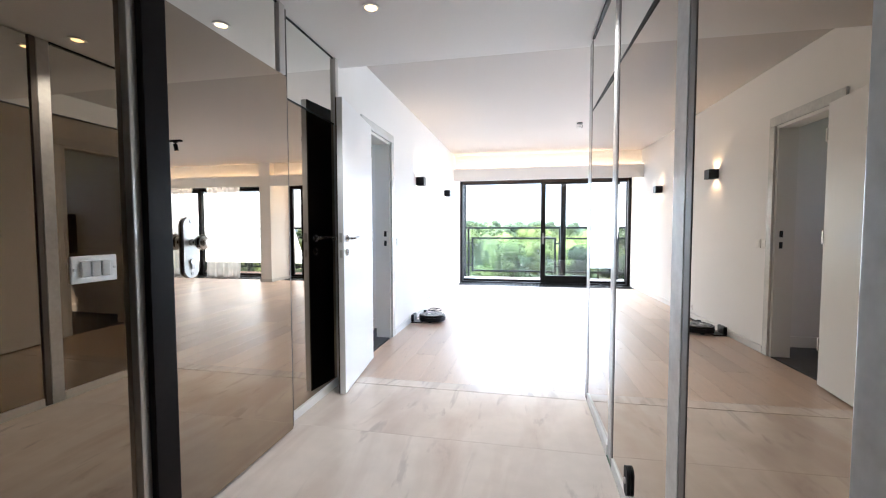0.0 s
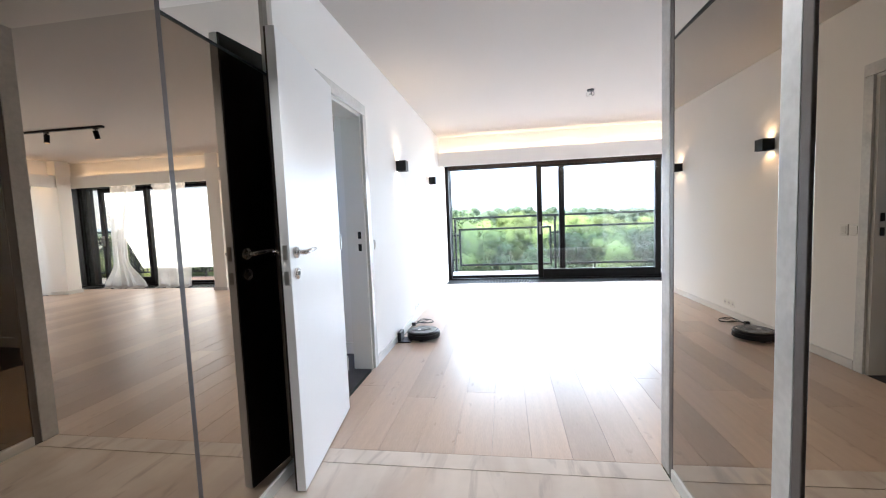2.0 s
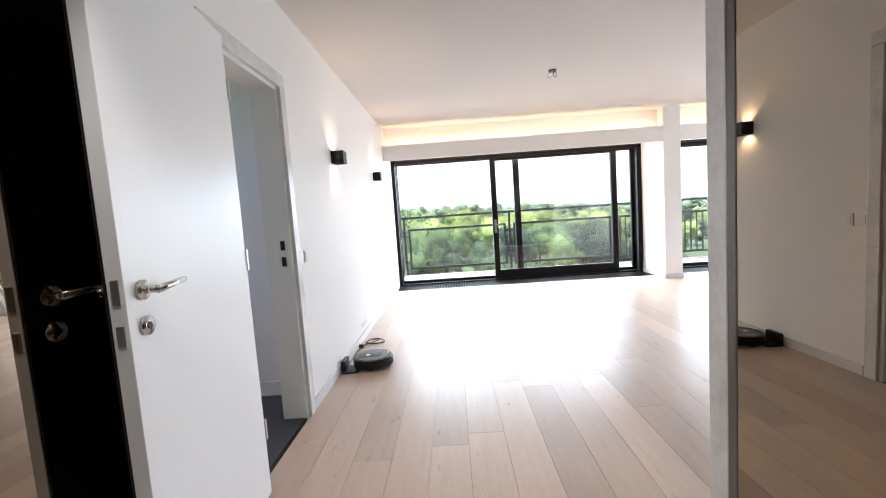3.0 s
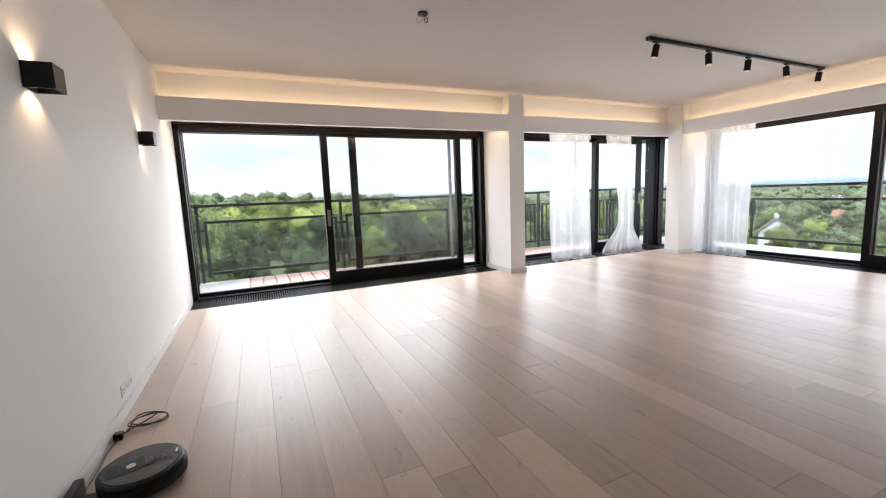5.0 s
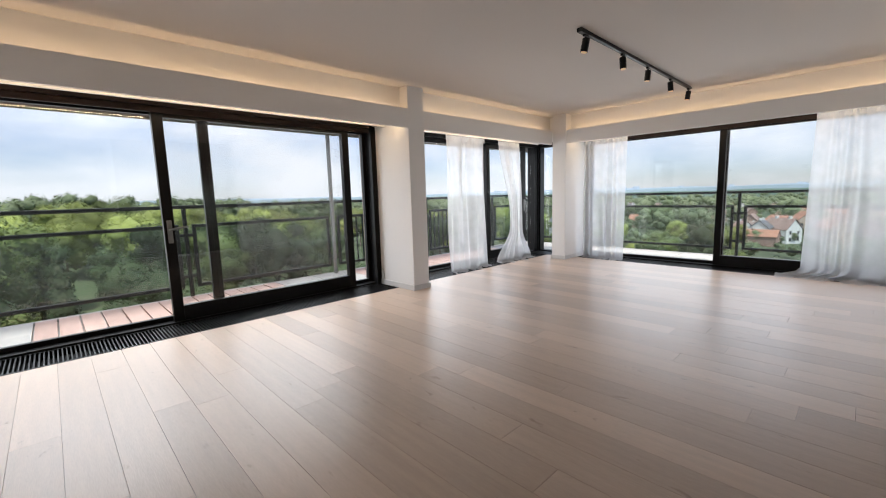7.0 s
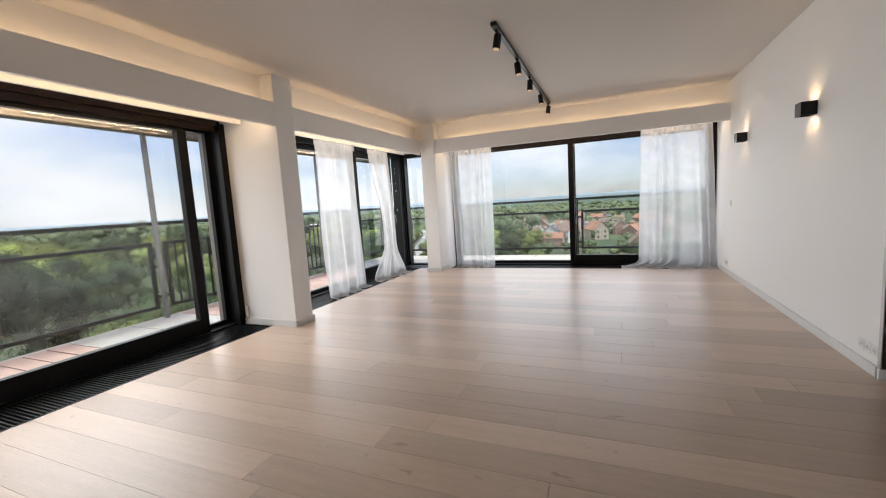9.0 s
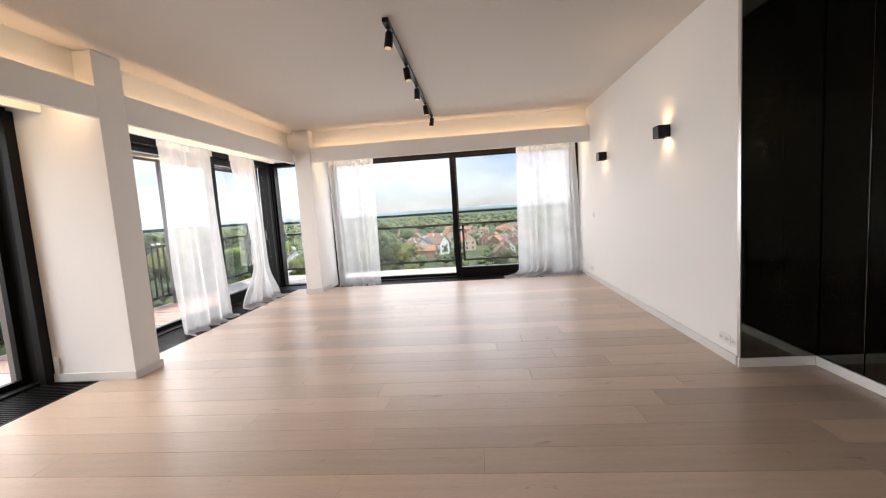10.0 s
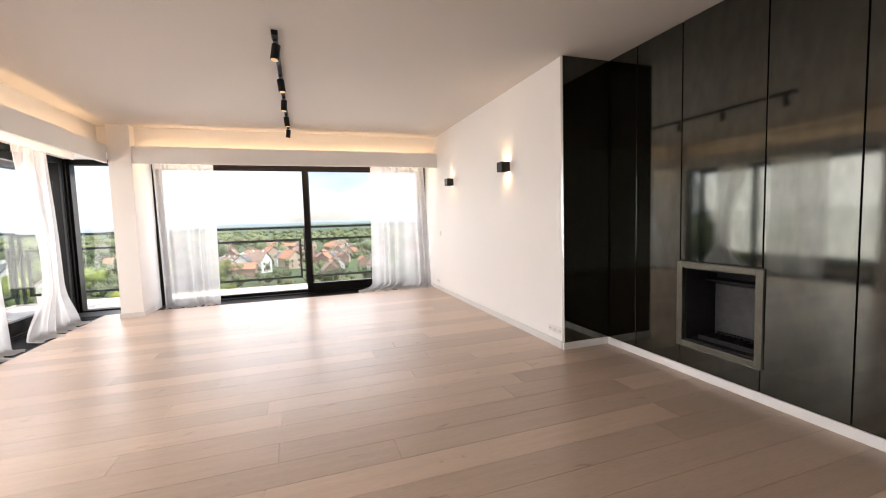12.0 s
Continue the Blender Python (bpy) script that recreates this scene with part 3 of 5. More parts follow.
panel("clear_mirror", bx(-0.885, 1.57, 1.922, -0.875, 2.28, 2.27, bevel=0.001), MIRROR, CL, None)
for y0, y1 in ((-1.38, 0.80), (0.925, 1.453), (1.588, 2.288), (2.408, 3.048)):
    # the panels stand a touch askew on their wall
    turn = Matrix.Translation((0.797, (y0 + y1) / 2, 0)) @ Matrix.Rotation(radians(0.75 if y0 > 0 else 0.0), 4, "Z") @ Matrix.Translation((-0.797, -(y0 + y1) / 2, 0))
    panel("bronze_mirror", bx(0.797, y0 + 0.002, 0.055, 0.807, y1 - 0.002, 1.832, bevel=0.001, m=turn), BRONZE, BR, None)
    panel("clear_mirror", bx(0.797, y0 + 0.002, 1.842, 0.807, y1 - 0.002, 2.27, bevel=0.001, m=turn), MIRROR, CL, None)


def strip(q, material, label):
    tagged(link("metal_strip", bx(*q, bevel=0.003), material), label, "trim", "hall strips", "structure")


ST = "pale grey metal strip between mirror panels"
strip((-1.02, 0.30, 0.05, -0.865, 0.34, 2.28), METAL, ST)
strip((-1.02, 1.44, 0.0, -0.85, 1.472, 2.28), METAL, ST)
strip((-1.02, 1.473, 0.0, -0.828, 1.566, 2.28), BLACKLAC, "black lacquered door post in the hall")
strip((-1.02, 2.285, 1.922, -0.86, 2.335, 2.28), METAL, ST)
strip((-1.02, 2.335, 0.0, -0.875, 2.372, 2.28), STRIPD, "dark metal strip beside the mirror door")
strip((-1.02, 2.985, 0.0, -0.895, 3.028, 2.28), METAL, ST)
for y0, ym, y1, face, label in ((3.05, 3.088, 3.175, 0.791, "pale grey marble edge strip at the hall's end"), (2.30, 2.334, 2.405, 0.791, "pale grey marble strip between mirror panels"),
                               (1.455, 1.497, 1.586, 0.791, "pale grey marble strip between mirror panels")):
    strip((face, ym + 0.001, 0.0, 0.83, y1, 2.28), TRIMG, label)
    strip((face + 0.001, y0, 0.0, 0.83, ym, 2.28), EDGE, "dark bronze edge profile beside a marble strip")
strip((0.785, 0.80, 0.0, 0.83, 0.924, 2.28), TRIMG, "wide grey marble post in the hall")
for q in ((-1.02, -1.38, 0.0, -0.865, 1.439, 0.052), (-1.02, 2.373, 0.0, -0.905, 2.985, 0.052), (0.785, -1.38, 0.0, 0.83, 0.799, 0.052), (0.785, 0.925, 0.0, 0.83, 1.454, 0.052),
          (0.785, 1.587, 0.0, 0.83, 2.289, 0.052), (0.785, 2.406, 0.0, 0.83, 3.049, 0.052)):
    strip(q, PLASTIC, "white bottom rail below the mirrors")
for q in ((-1.02, -1.38, 1.912, -0.87, 1.439, 1.922), (-1.02, 2.373, 1.825, -0.91, 2.985, 1.835), (0.79, 2.406, 1.832, 0.83, 3.049, 1.842), (0.79, 1.587, 1.832, 0.83, 2.289, 1.842),
          (-1.02, 2.373, 2.27, -0.91, 2.985, 2.28), (0.785, 2.406, 2.27, 0.83, 3.049, 2.28), (-1.02, 1.565, 2.27, -0.87, 2.285, 2.28)):
    strip(q, RAIL, "thin dark joint strip between mirrors")


def mirror_door():
    d = thing("mirror_door", (-0.87, 1.97, 0), "closed hall door faced with bronze-tinted mirror", "door")
    part("leaf", bx(-1.015, 1.566, 0.006, -0.862, 2.332, 1.915, bevel=0.002), BLACKLAC, d, "dark door edge")
    part("mirror_face", bx(-0.861, 1.57, 0.010, -0.853, 2.328, 1.911, bevel=0.001), BRONZE, d, "bronze mirror face")
    bm = bx(-0.853, 1.6255, 0.958, -0.8425, 1.6945, 1.118)
    for z in (0.958, 1.118):
        cyl(bm, (-0.853, 1.66, z), (-0.842, 1.66, z), 0.0345, seg=28)
    h = part("lock_plate", bm, NICKEL, d, "satin chrome lock plate with rounded ends")
    bm = cy((-0.845, 1.66, 1.058), (-0.808, 1.66, 1.058), 0.012)
    cyl(bm, (-0.812, 1.66, 1.058), (-0.792, 1.66, 1.058), 0.022, 0.031)
    cyl(bm, (-0.792, 1.66, 1.058), (-0.778, 1.66, 1.058), 0.031, 0.020)
    part("door_knob", bm, CHROME, h, "round chrome knob", True)
    bm = cy((-0.844, 1.66, 0.985), (-0.834, 1.66, 0.985), 0.012)
    box(bm, -0.844, 1.654, 0.958, -0.835, 1.666, 0.985, 0.002)
    part("lock_cylinder", bm, METAL, h)
    for z in (0.94, 1.136):
        part("screw", cy((-0.843, 1.66, z), (-0.839, 1.66, z), 0.006, seg=12), METAL, h)


mirror_door()


def switch_plate():
    s = thing("switch_plate", (-0.875, 1.33, 0.99), "brushed metal light switch plate with three white rockers", "light switch")
    part("plate", bx(-0.875, 1.262, 0.95, -0.869, 1.395, 1.03, bevel=0.003), NICKEL, s)
    for i in range(3):
        part("rocker", bx(-0.869, 1.286 + i * 0.03, 0.967, -0.862, 1.311 + i * 0.03, 1.013, bevel=0.003), PLASTIC, s, "white rocker")
    for y in (1.271, 1.386):
        part("screw", cy((-0.87, y, 0.99), (-0.867, y, 0.99), 0.004, seg=10), METAL, s)


switch_plate()


def floor_lock():
    s = thing("door_pull", (0.79, 2.01, 0.1), "oval dark metal pull low on the mirror panel", "handle")
    bm = cy((0.795, 2.01, 0.09), (0.783, 2.01, 0.09), 0.028)
    box(bm, 0.783, 1.982, 0.09, 0.795, 2.038, 0.15)
    cyl(bm, (0.795, 2.01, 0.15), (0.783, 2.01, 0.15), 0.028)
    part("plate", bm, RAIL, s)
    part("keyhole", cy((0.784, 2.01, 0.12), (0.779, 2.01, 0.12), 0.012), METAL, s)


floor_lock()


# ---------------------------------------------------------------- white door, open, and its frame
def white_door():
    a, b = Vector((-0.912, 3.575, 0)), Vector((-0.810, 2.812, 0))
    along = (b - a).normalized()
    m = Matrix.Translation(a) @ Matrix.Rotation(math.atan2(along.y, along.x), 4, "Z")
    n = (b - a).length
    d = thing("door_1", a, "white satin door standing wide open", "door", kind="structure")
    bm = bx(0, 0.002, 0.012, n, 0.040, 1.955, bevel=0.002, m=m)
    part("leaf", bm, DOORW, d)
    part("back_face", bx(0.002, -0.006, 0.014, n - 0.002, 0.0018, 1.953, m=m), DOORB, d, "dark stained back face")
    for z in (0.25, 1.0, 1.70):
        part("hinge", bx(-0.012, 0.030, z, 0.004, 0.046, z + 0.09, bevel=0.003, m=m), METAL, d)
    for side, name in ((1, "handle"), (-1, "back_handle")):
        y0 = 0.040 if side > 0 else -0.006
        bm = bmesh.new()
        cyl(bm, (n - 0.06, y0, 1.045), (n - 0.06, y0 + side * 0.010, 1.045), 0.025)
        cyl(bm, (n - 0.06, y0, 1.045), (n - 0.06, y0 + side * 0.048, 1.045), 0.010)
        cyl(bm, (n - 0.052, y0 + side * 0.046, 1.045), (n - 0.17, y0 + side * 0.050, 1.052), 0.010, 0.008)
        cyl(bm, (n - 0.06, y0, 0.955), (n - 0.06, y0 + side * 0.009, 0.955), 0.025)
        bmesh.ops.transform(bm, matrix=m, verts=bm.verts)
        h = part(name, bm, CHROME, d, "chrome lever handle and rosette", True)
        bm = cy((n - 0.06, y0 + side * 0.008, 0.955), (n - 0.06, y0 + side * 0.012, 0.955), 0.009)
        bmesh.ops.transform(bm, matrix=m, verts=bm.verts)
        part("keyhole", bm, RAIL, h)
    part("latch", bx(n - 0.001, 0.012, 1.02, n + 0.003, 0.030, 1.08, m=m), METAL, d)
    part("bolt", bx(n - 0.001, 0.012, 0.92, n + 0.003, 0.030, 0.97, m=m), METAL, d)


white_door()


def door_frame():
    f = thing("door_frame", (-0.95, 3.98, 0), "white door lining with pale grey marble architrave", "door frame", kind="structure")
    part("architrave", bx(-0.949, 4.275, 0.0, -0.930, 4.345, 1.966, bevel=0.003), TRIMG, f)
    part("architrave", bx(-0.949, 3.59, 0.0, -0.930, 3.655, 1.966, bevel=0.003), TRIMG, f)
    part("architrave_head", bx(-0.949, 3.525, 1.968, -0.930, 4.345, 2.045, bevel=0.003), TRIMG, f)
    j = part("lining", bx(-1.10, 4.255, 0.0, -0.952, 4.279, 1.97, bevel=0.002), PLASTIC, f)
    part("lining", bx(-1.10, 3.641, 0.0, -0.952, 3.665, 1.97, bevel=0.002), PLASTIC, f)
    part("lining_head", bx(-1.10, 3.666, 1.945, -0.952, 4.254, 1.969, bevel=0.002), PLASTIC, f)
    for z in (1.03, 0.935):
        part("strike_plate", bx(-1.010, 4.251, z, -0.985, 4.256, z + 0.055), RAIL, j)


door_frame()


# ---------------------------------------------------------------- fireplace wall: blackened steel sheets
def steel_wall():
    w = thing("steel_cladding", (2.0, 3.07, 0.06), "glossy blackened steel sheets cladding the fireplace wall", "cladding")
    edges = [0.93, 1.265, 1.705, 2.265, 2.675, 2.985]
    for i in range(5):
        x0, x1 = edges[i] + 0.004, edges[i + 1] - 0.004
        if i == 2:
            part("steel_sheet", bx(x0, 3.062, 0.82, x1, 3.080, 2.486, bevel=0.002), STEELBLK, w)
            part("steel_sheet", bx(x0, 3.062, 0.062, x1, 3.080, 0.195, bevel=0.002), STEELBLK, w)
        else:
            part("steel_sheet", bx(x0, 3.062, 0.062, x1, 3.080, 2.486, bevel=0.002), STEELBLK, w)
    part("steel_sheet", bx(2.990, 3.062, 0.062, 3.012, 3.552, 2.486, bevel=0.002), STEELBLK, w)
    part("edge_strip", bx(2.988, 3.553, 0.0, 3.018, 3.558, 2.486), METAL, w)


steel_wall()


def fireplace():
    f = thing("fireplace", (1.985, 3.08, 0.2), "empty built-in fireplace with a grey steel frame", "fireplace")
    bm = bmesh.new()
    frame_x(bm, 1.69, 2.28, 0.20, 0.815, 3.058, 3.094, 0.045)
    part("frame", bm, STEELFRM, f)
    bm = bmesh.new()
    box(bm, 1.735, 2.735, 0.237, 2.245, 2.755, 0.773)
    box(bm, 1.737, 2.755, 0.238, 1.75, 3.055, 0.772)
    box(bm, 2.23, 2.755, 0.238, 2.243, 3.055, 0.772)
    box(bm, 1.75, 2.755, 0.238, 2.23, 3.055, 0.252)
    box(bm, 1.75, 2.755, 0.758, 2.23, 3.055, 0.772)
    part("firebox", bm, SOOT, f, "dark lining")
    part("back_plate", bx(1.752, 2.757, 0.253, 2.226, 2.775, 0.63, bevel=0.004), FIREGREY, f, "worn grey cast iron back plate")
    part("baffle", bx(1.755, 2.760, 0.66, 2.225, 2.88, 0.675, bevel=0.003), SOOT, f)
    bm = bx(1.80, 2.80, 0.253, 2.18, 2.815, 0.285, bevel=0.003)
    box(bm, 1.80, 2.985, 0.253, 2.18, 3.0, 0.285, 0.003)
    for k in range(9):
        box(bm, 1.815 + k * 0.0425, 2.815, 0.262, 1.827 + k * 0.0425, 2.985, 0.276)
    part("grate", bm, SOOT, f, "black iron log grate")


fireplace()


# ---------------------------------------------------------------- wall lamps, switches, sockets
def sconce():
    s = thing("wall_lamp", (0, 0, 0), "black metal box wall lamp shining up and down", "wall lamp", "wall lamps")
    bm = bmesh.new()
    for q in ((0.0, -0.055, -0.05, 0.008, 0.055, 0.05), (0.092, -0.055, -0.05, 0.10, 0.055, 0.05), (0.008, -0.055, -0.05, 0.092, -0.047, 0.05), (0.008, 0.047, -0.05, 0.092, 0.055, 0.05)):
        box(bm, *q)
    part("body", bm, BLKPLAST, s)
    part("partition", bx(0.008, -0.047, -0.004, 0.092, 0.047, 0.004), BLKPLAST, s)
    for up in (1, -1):
        part("bulb", cy((0.05, 0, up * 0.005), (0.05, 0, up * 0.02), 0.014, seg=14), BULB, s, "glowing warm bulb")
    return s


first = sconce()
for i, (sx, sy, on_left) in enumerate(SCONCES):
    m = pose(sx + 0.001, sy, 1.70) if on_left else pose(sx, sy + 0.001, 1.70, 0, 0, 90)
    if i == 0:
        first.matrix_basis = m
    else:
        copy_thing(first, m)


def wall_plates(kind, n, m, label, gap=0.071):
    """A row of n square switch or socket plates on a wall facing +x, placed by m."""
    s = thing(kind, (0, 0, 0), label, kind.replace("_", " "), kind.replace("_", " ") + "s")
    for i in range(n):
        c = (i - (n - 1) / 2) * gap
        if kind == "light_switch":
            p = part("plate", bx(0, c - 0.033, -0.04, 0.008, c + 0.033, 0.04, bevel=0.003), PLASTIC, s)
            part("rocker", bx(0.008, c - 0.022, -0.028, 0.012, c + 0.022, 0.028, bevel=0.002), PLASTIC, p)
        else:
            p = part("plate", bx(0, c - 0.033, -0.035, 0.006, c + 0.033, 0.035, bevel=0.003), PLASTIC, s)
            part("socket_well", cy((0.004, c, 0), (0.0075, c, 0), 0.021), SKIRT, p)
            for dy in (-0.009, 0.009):
                part("pin_hole", cy((0.007, c + dy, 0), (0.0085, c + dy, 0), 0.003, seg=8), BLKPLAST, p)
    s.matrix_basis = m
    return s


wall_plates("light_switch", 2, pose(-0.95, 4.43, 0.97), "pair of white light switches on the wall", 0.09)
wall_plates("wall_socket", 3, pose(-0.95, 5.915, 0.135), "row of white wall sockets above the baseboard")
wall_plates("wall_socket", 3, pose(3.13, 3.55, 0.145, 0, 0, 90), "row of white wall sockets above the baseboard")
wall_plates("light_switch", 1, pose(6.28, 3.55, 0.94, 0, 0, 90), "white light switch on the wall")
wall_plates("wall_socket", 2, pose(6.45, 3.55, 0.145, 0, 0, 90), "pair of white wall sockets above the baseboard")


def sensor():
    s = thing("window_sensor", (3.11, 8.62, 0.06), "small grey sensor box on the wall fin", "sensor")
    part("case", bx(3.095, 8.58, 0.07, 3.119, 8.615, 0.20, bevel=0.004), SKIRT, s)
    part("cable", cy((3.113, 8.60, 0.0), (3.113, 8.60, 0.07), 0.003, seg=8), RUBBER, s)


sensor()


# ---------------------------------------------------------------- ceiling: track, spots, wire outlet, detector
def track_light():
    t = thing("track_light", (4.6, 5.77, 2.49), "black ceiling track with five cylinder spots", "track light")
    part("rail", bx(3.16, 5.752, 2.462, 6.10, 5.788, 2.4895, bevel=0.002), BLKPLAST, t)
    part("feed_box", bx(3.13, 5.748, 2.458, 3.23, 5.792, 2.489, bevel=0.003), BLKPLAST, t)
    for i, (x, lean) in enumerate(((3.24, 9), (3.98, -6), (4.62, 4), (5.33, -5), (6.02, 8))):
        m = Matrix.Translation((x, 5.77, 2.40)) @ pose(0, 0, 0, lean, 5 - 2 * i, 0)
        bm = bmesh.new()
        cyl(bm, (0, 0, -0.075), (0, 0, 0.03), 0.030, seg=24)
        bmesh.ops.transform(bm, matrix=m, verts=bm.verts)
        s = part("spot", bm, BLKPLAST, t)
        bm = bx(x - 0.03, 5.757, 2.445, x + 0.03, 5.783, 2.462, bevel=0.003)
        cyl(bm, (x, 5.77, 2.45), (x, 5.77, 2.41), 0.007, seg=10)
        part("arm", bm, BLKPLAST, s)
        bm = bmesh.new()
        cyl(bm, (0, 0, -0.079), (0, 0, -0.0755), 0.024, seg=20)
        bmesh.ops.transform(bm, matrix=m, verts=bm.verts)
        part("lens", bm, BULBDIM, s, "dim warm lamp lens")


track_light()


def wire_outlet():
    w = thing("ceiling_outlet", (1.07, 6.0, 2.49), "bare ceiling lamp outlet with short loose wires", "lamp outlet")
    part("box_lid", cy((1.07, 6.0, 2.478), (1.07, 6.0, 2.4895), 0.038), BLKPLAST, w)
    part("terminal_block", bx(1.055, 5.988, 2.428, 1.085, 6.010, 2.446, bevel=0.003), PLASTIC, w)
    for i, (dx, dy) in enumerate(((0.03, 0.0), (-0.035, 0.02), (0.0, -0.03))):
        cu = bpy.data.curves.new("wire", "CURVE")
        cu.dimensions, cu.bevel_depth, cu.bevel_resolution = "3D", 0.003, 2
        sp = cu.splines.new("NURBS")
        pts = ((1.07, 6.0, 2.48), (1.07 + dx, 6.0 + dy, 2.468), (1.07 + dx * 1.3, 6.0 + dy * 1.3, 2.443), (1.07 + dx * 0.8, 6.0 + dy, 2.418), (1.07 + dx * 0.3, 6.0, 2.434))
        sp.points.add(len(pts) - 1)
        for p, q in zip(sp.points, pts):
            p.co = (*q, 1)
        sp.use_endpoint_u, sp.order_u = True, 3
        ob = bpy.data.objects.new("wire_path", cu)
        me = bpy.data.meshes.new_from_object(ob)
        bpy.data.objects.remove(ob)
        me.materials.clear()
        me.materials.append((RUBBER, CHROME, RUBBER)[i])
        under(new("wire", me), w)


wire_outlet()


def detector():
    d = thing("smoke_detector", (-0.33, 3.41, 2.49), "round white smoke detector on the ceiling", "smoke detector")
    part("base", cy((-0.33, 3.41, 2.472), (-0.33, 3.41, 2.4895), 0.052, seg=28), PLASTIC, d, "", False)
    part("cover", cy((-0.33, 3.41, 2.445), (-0.33, 3.41, 2.472), 0.036, 0.048, seg=28), PLASTIC, d)


detector()


def downlight(x, y):
    d = thing("downlight", (x, y, 2.28), "round recessed ceiling downlight, switched on", "downlight", "downlights")
    bm = bmesh.new()
    made = bmesh.ops.create_circle(bm, segments=32, radius=0.048)
    inner = bmesh.ops.create_circle(bm, segments=32, radius=0.033)
    bmesh.ops.bridge_loops(bm, edges=[e for e in bm.edges])
    res = bmesh.ops.extrude_face_region(bm, geom=list(bm.faces))
    bmesh.ops.translate(bm, vec=(0, 0, 0.006), verts=[v for v in res["geom"] if isinstance(v, bmesh.types.BMVert)])
    bmesh.ops.translate(bm, vec=(x, y, 2.273), verts=bm.verts)
    part("rim", bm, PLASTIC, d)
    part("bulb", cy((x, y, 2.276), (x, y, 2.2795), 0.031, seg=24), BULB, d, "glowing bulb")


for dx, dy in DOWNLIGHTS:
    downlight(dx, dy)


# ---------------------------------------------------------------- robot vacuum, its dock and cable
def robot():
    c = Vector((-0.708, 5.08, 0))
    r = thing("robot_vacuum", c, "round black robot vacuum parked on the wood floor", "robot vacuum")
    part("body", cyl(cy(c + Vector((0, 0, 0.018)), c + Vector((0, 0, 0.078)), 0.153, 0.155, seg=64), c + Vector((0, 0, 0.078)), c + Vector((0, 0, 0.084)), 0.155, 0.146, seg=64), BLKPLAST, r)
    part("bumper", cy(c + Vector((0.004, -0.002, 0.022)), c + Vector((0.004, -0.002, 0.062)), 0.159, seg=64), BLKPLAST, r)
    part("top_plate", cy(c + Vector((0, 0, 0.084)), c + Vector((0, 0, 0.0875)), 0.139, 0.137, seg=64), GREYPLAST, r, "grey satin top plate")

    def slot_shape(x0, x1, half, z0, z1, turn=radians(12)):
        """A bar with round ends lying on the top plate."""
        bm = bmesh.new()
        rim = [(x0, -half)] + [(x1 + half * math.sin(radians(a)), -half * math.cos(radians(a))) for a in range(0, 181, 10)] + [(x0, half)]
        low = bm.faces.new([bm.verts.new((x, y, z0)) for x, y in rim])
        res = bmesh.ops.extrude_face_region(bm, geom=[low])
        bmesh.ops.translate(bm, vec=(0, 0, z1 - z0), verts=[v for v in res["geom"] if isinstance(v, bmesh.types.BMVert)])
        bmesh.ops.recalc_face_normals(bm, faces=bm.faces)
        bmesh.ops.transform(bm, matrix=Matrix.Translation((c.x, c.y, 0)) @ Matrix.Rotation(turn, 4, "Z"), verts=bm.verts)
        return bm

    part("lid", slot_shape(-0.118, 0.028, 0.046, 0.0874, 0.0885), BLKPLAST, r, "glossy black control panel")
    h = part("carry_handle", slot_shape(-0.004, 0.026, 0.034, 0.0886, 0.0905), BLKPLAST, r, "black carry handle")
    part("handle_pad", slot_shape(0.012, 0.024, 0.022, 0.0906, 0.0915), GREYPLAST, h)
    bm = cy((-0.035, 0, 0.0886), (-0.035, 0, 0.0905), 0.017, seg=28)
    bmesh.ops.transform(bm, matrix=Matrix.Translation((c.x, c.y, 0)) @ Matrix.Rotation(radians(12), 4, "Z"), verts=bm.verts)
    part("button", bm, METAL, r, "pale round button")
    bm = bx(-0.078, -0.045, 0.0886, -0.066, 0.045, 0.0895)
    bmesh.ops.transform(bm, matrix=Matrix.Translation((c.x, c.y, 0)) @ Matrix.Rotation(radians(12), 4, "Z"), verts=bm.verts)
    part("slot", bm, RUBBER, r)
    # highlight on the top plate's edge, made as a white piece
    part("painted_highlight", bx(c.x + 0.118, c.y + 0.025, 0.0876, c.x + 0.126, c.y + 0.055, 0.0886, bevel=0.0005), PLASTIC, r, "small white piece painting a highlight on the top plate")
    for dy in (-0.115, 0.115):
        part("wheel", cy((c.x - 0.015, c.y + dy, 0.035), (c.x + 0.015, c.y + dy, 0.035), 0.035, seg=20), RUBBER, r)
    d = thing("charging_dock", (-0.90, 5.01, 0), "black charging dock against the baseboard", "charging dock")
    part("base", bx(-0.925, 4.92, 0.0, -0.80, 5.08, 0.012, bevel=0.004), BLKPLAST, d)
    part("tower", bx(-0.93, 4.93, 0.012, -0.895, 5.07, 0.095, bevel=0.010), BLKPLAST, d)

    def cable(name, pts, label):
        cu = bpy.data.curves.new(name, "CURVE")
        cu.dimensions, cu.bevel_depth, cu.bevel_resolution, cu.resolution_u = "3D", 0.0035, 3, 10
        sp = cu.splines.new("NURBS")
        sp.points.add(len(pts) - 1)
        for p, q in zip(sp.points, pts):
            p.co = (*q, 1)
        sp.use_endpoint_u, sp.order_u = True, 4
        ob = bpy.data.objects.new("cable_path", cu)
        me = bpy.data.meshes.new_from_object(ob)
        bpy.data.objects.remove(ob)
        me.materials.clear()
        me.materials.append(RUBBER)
        me.shade_smooth()
        return tagged(new(name, me), label, "cable")

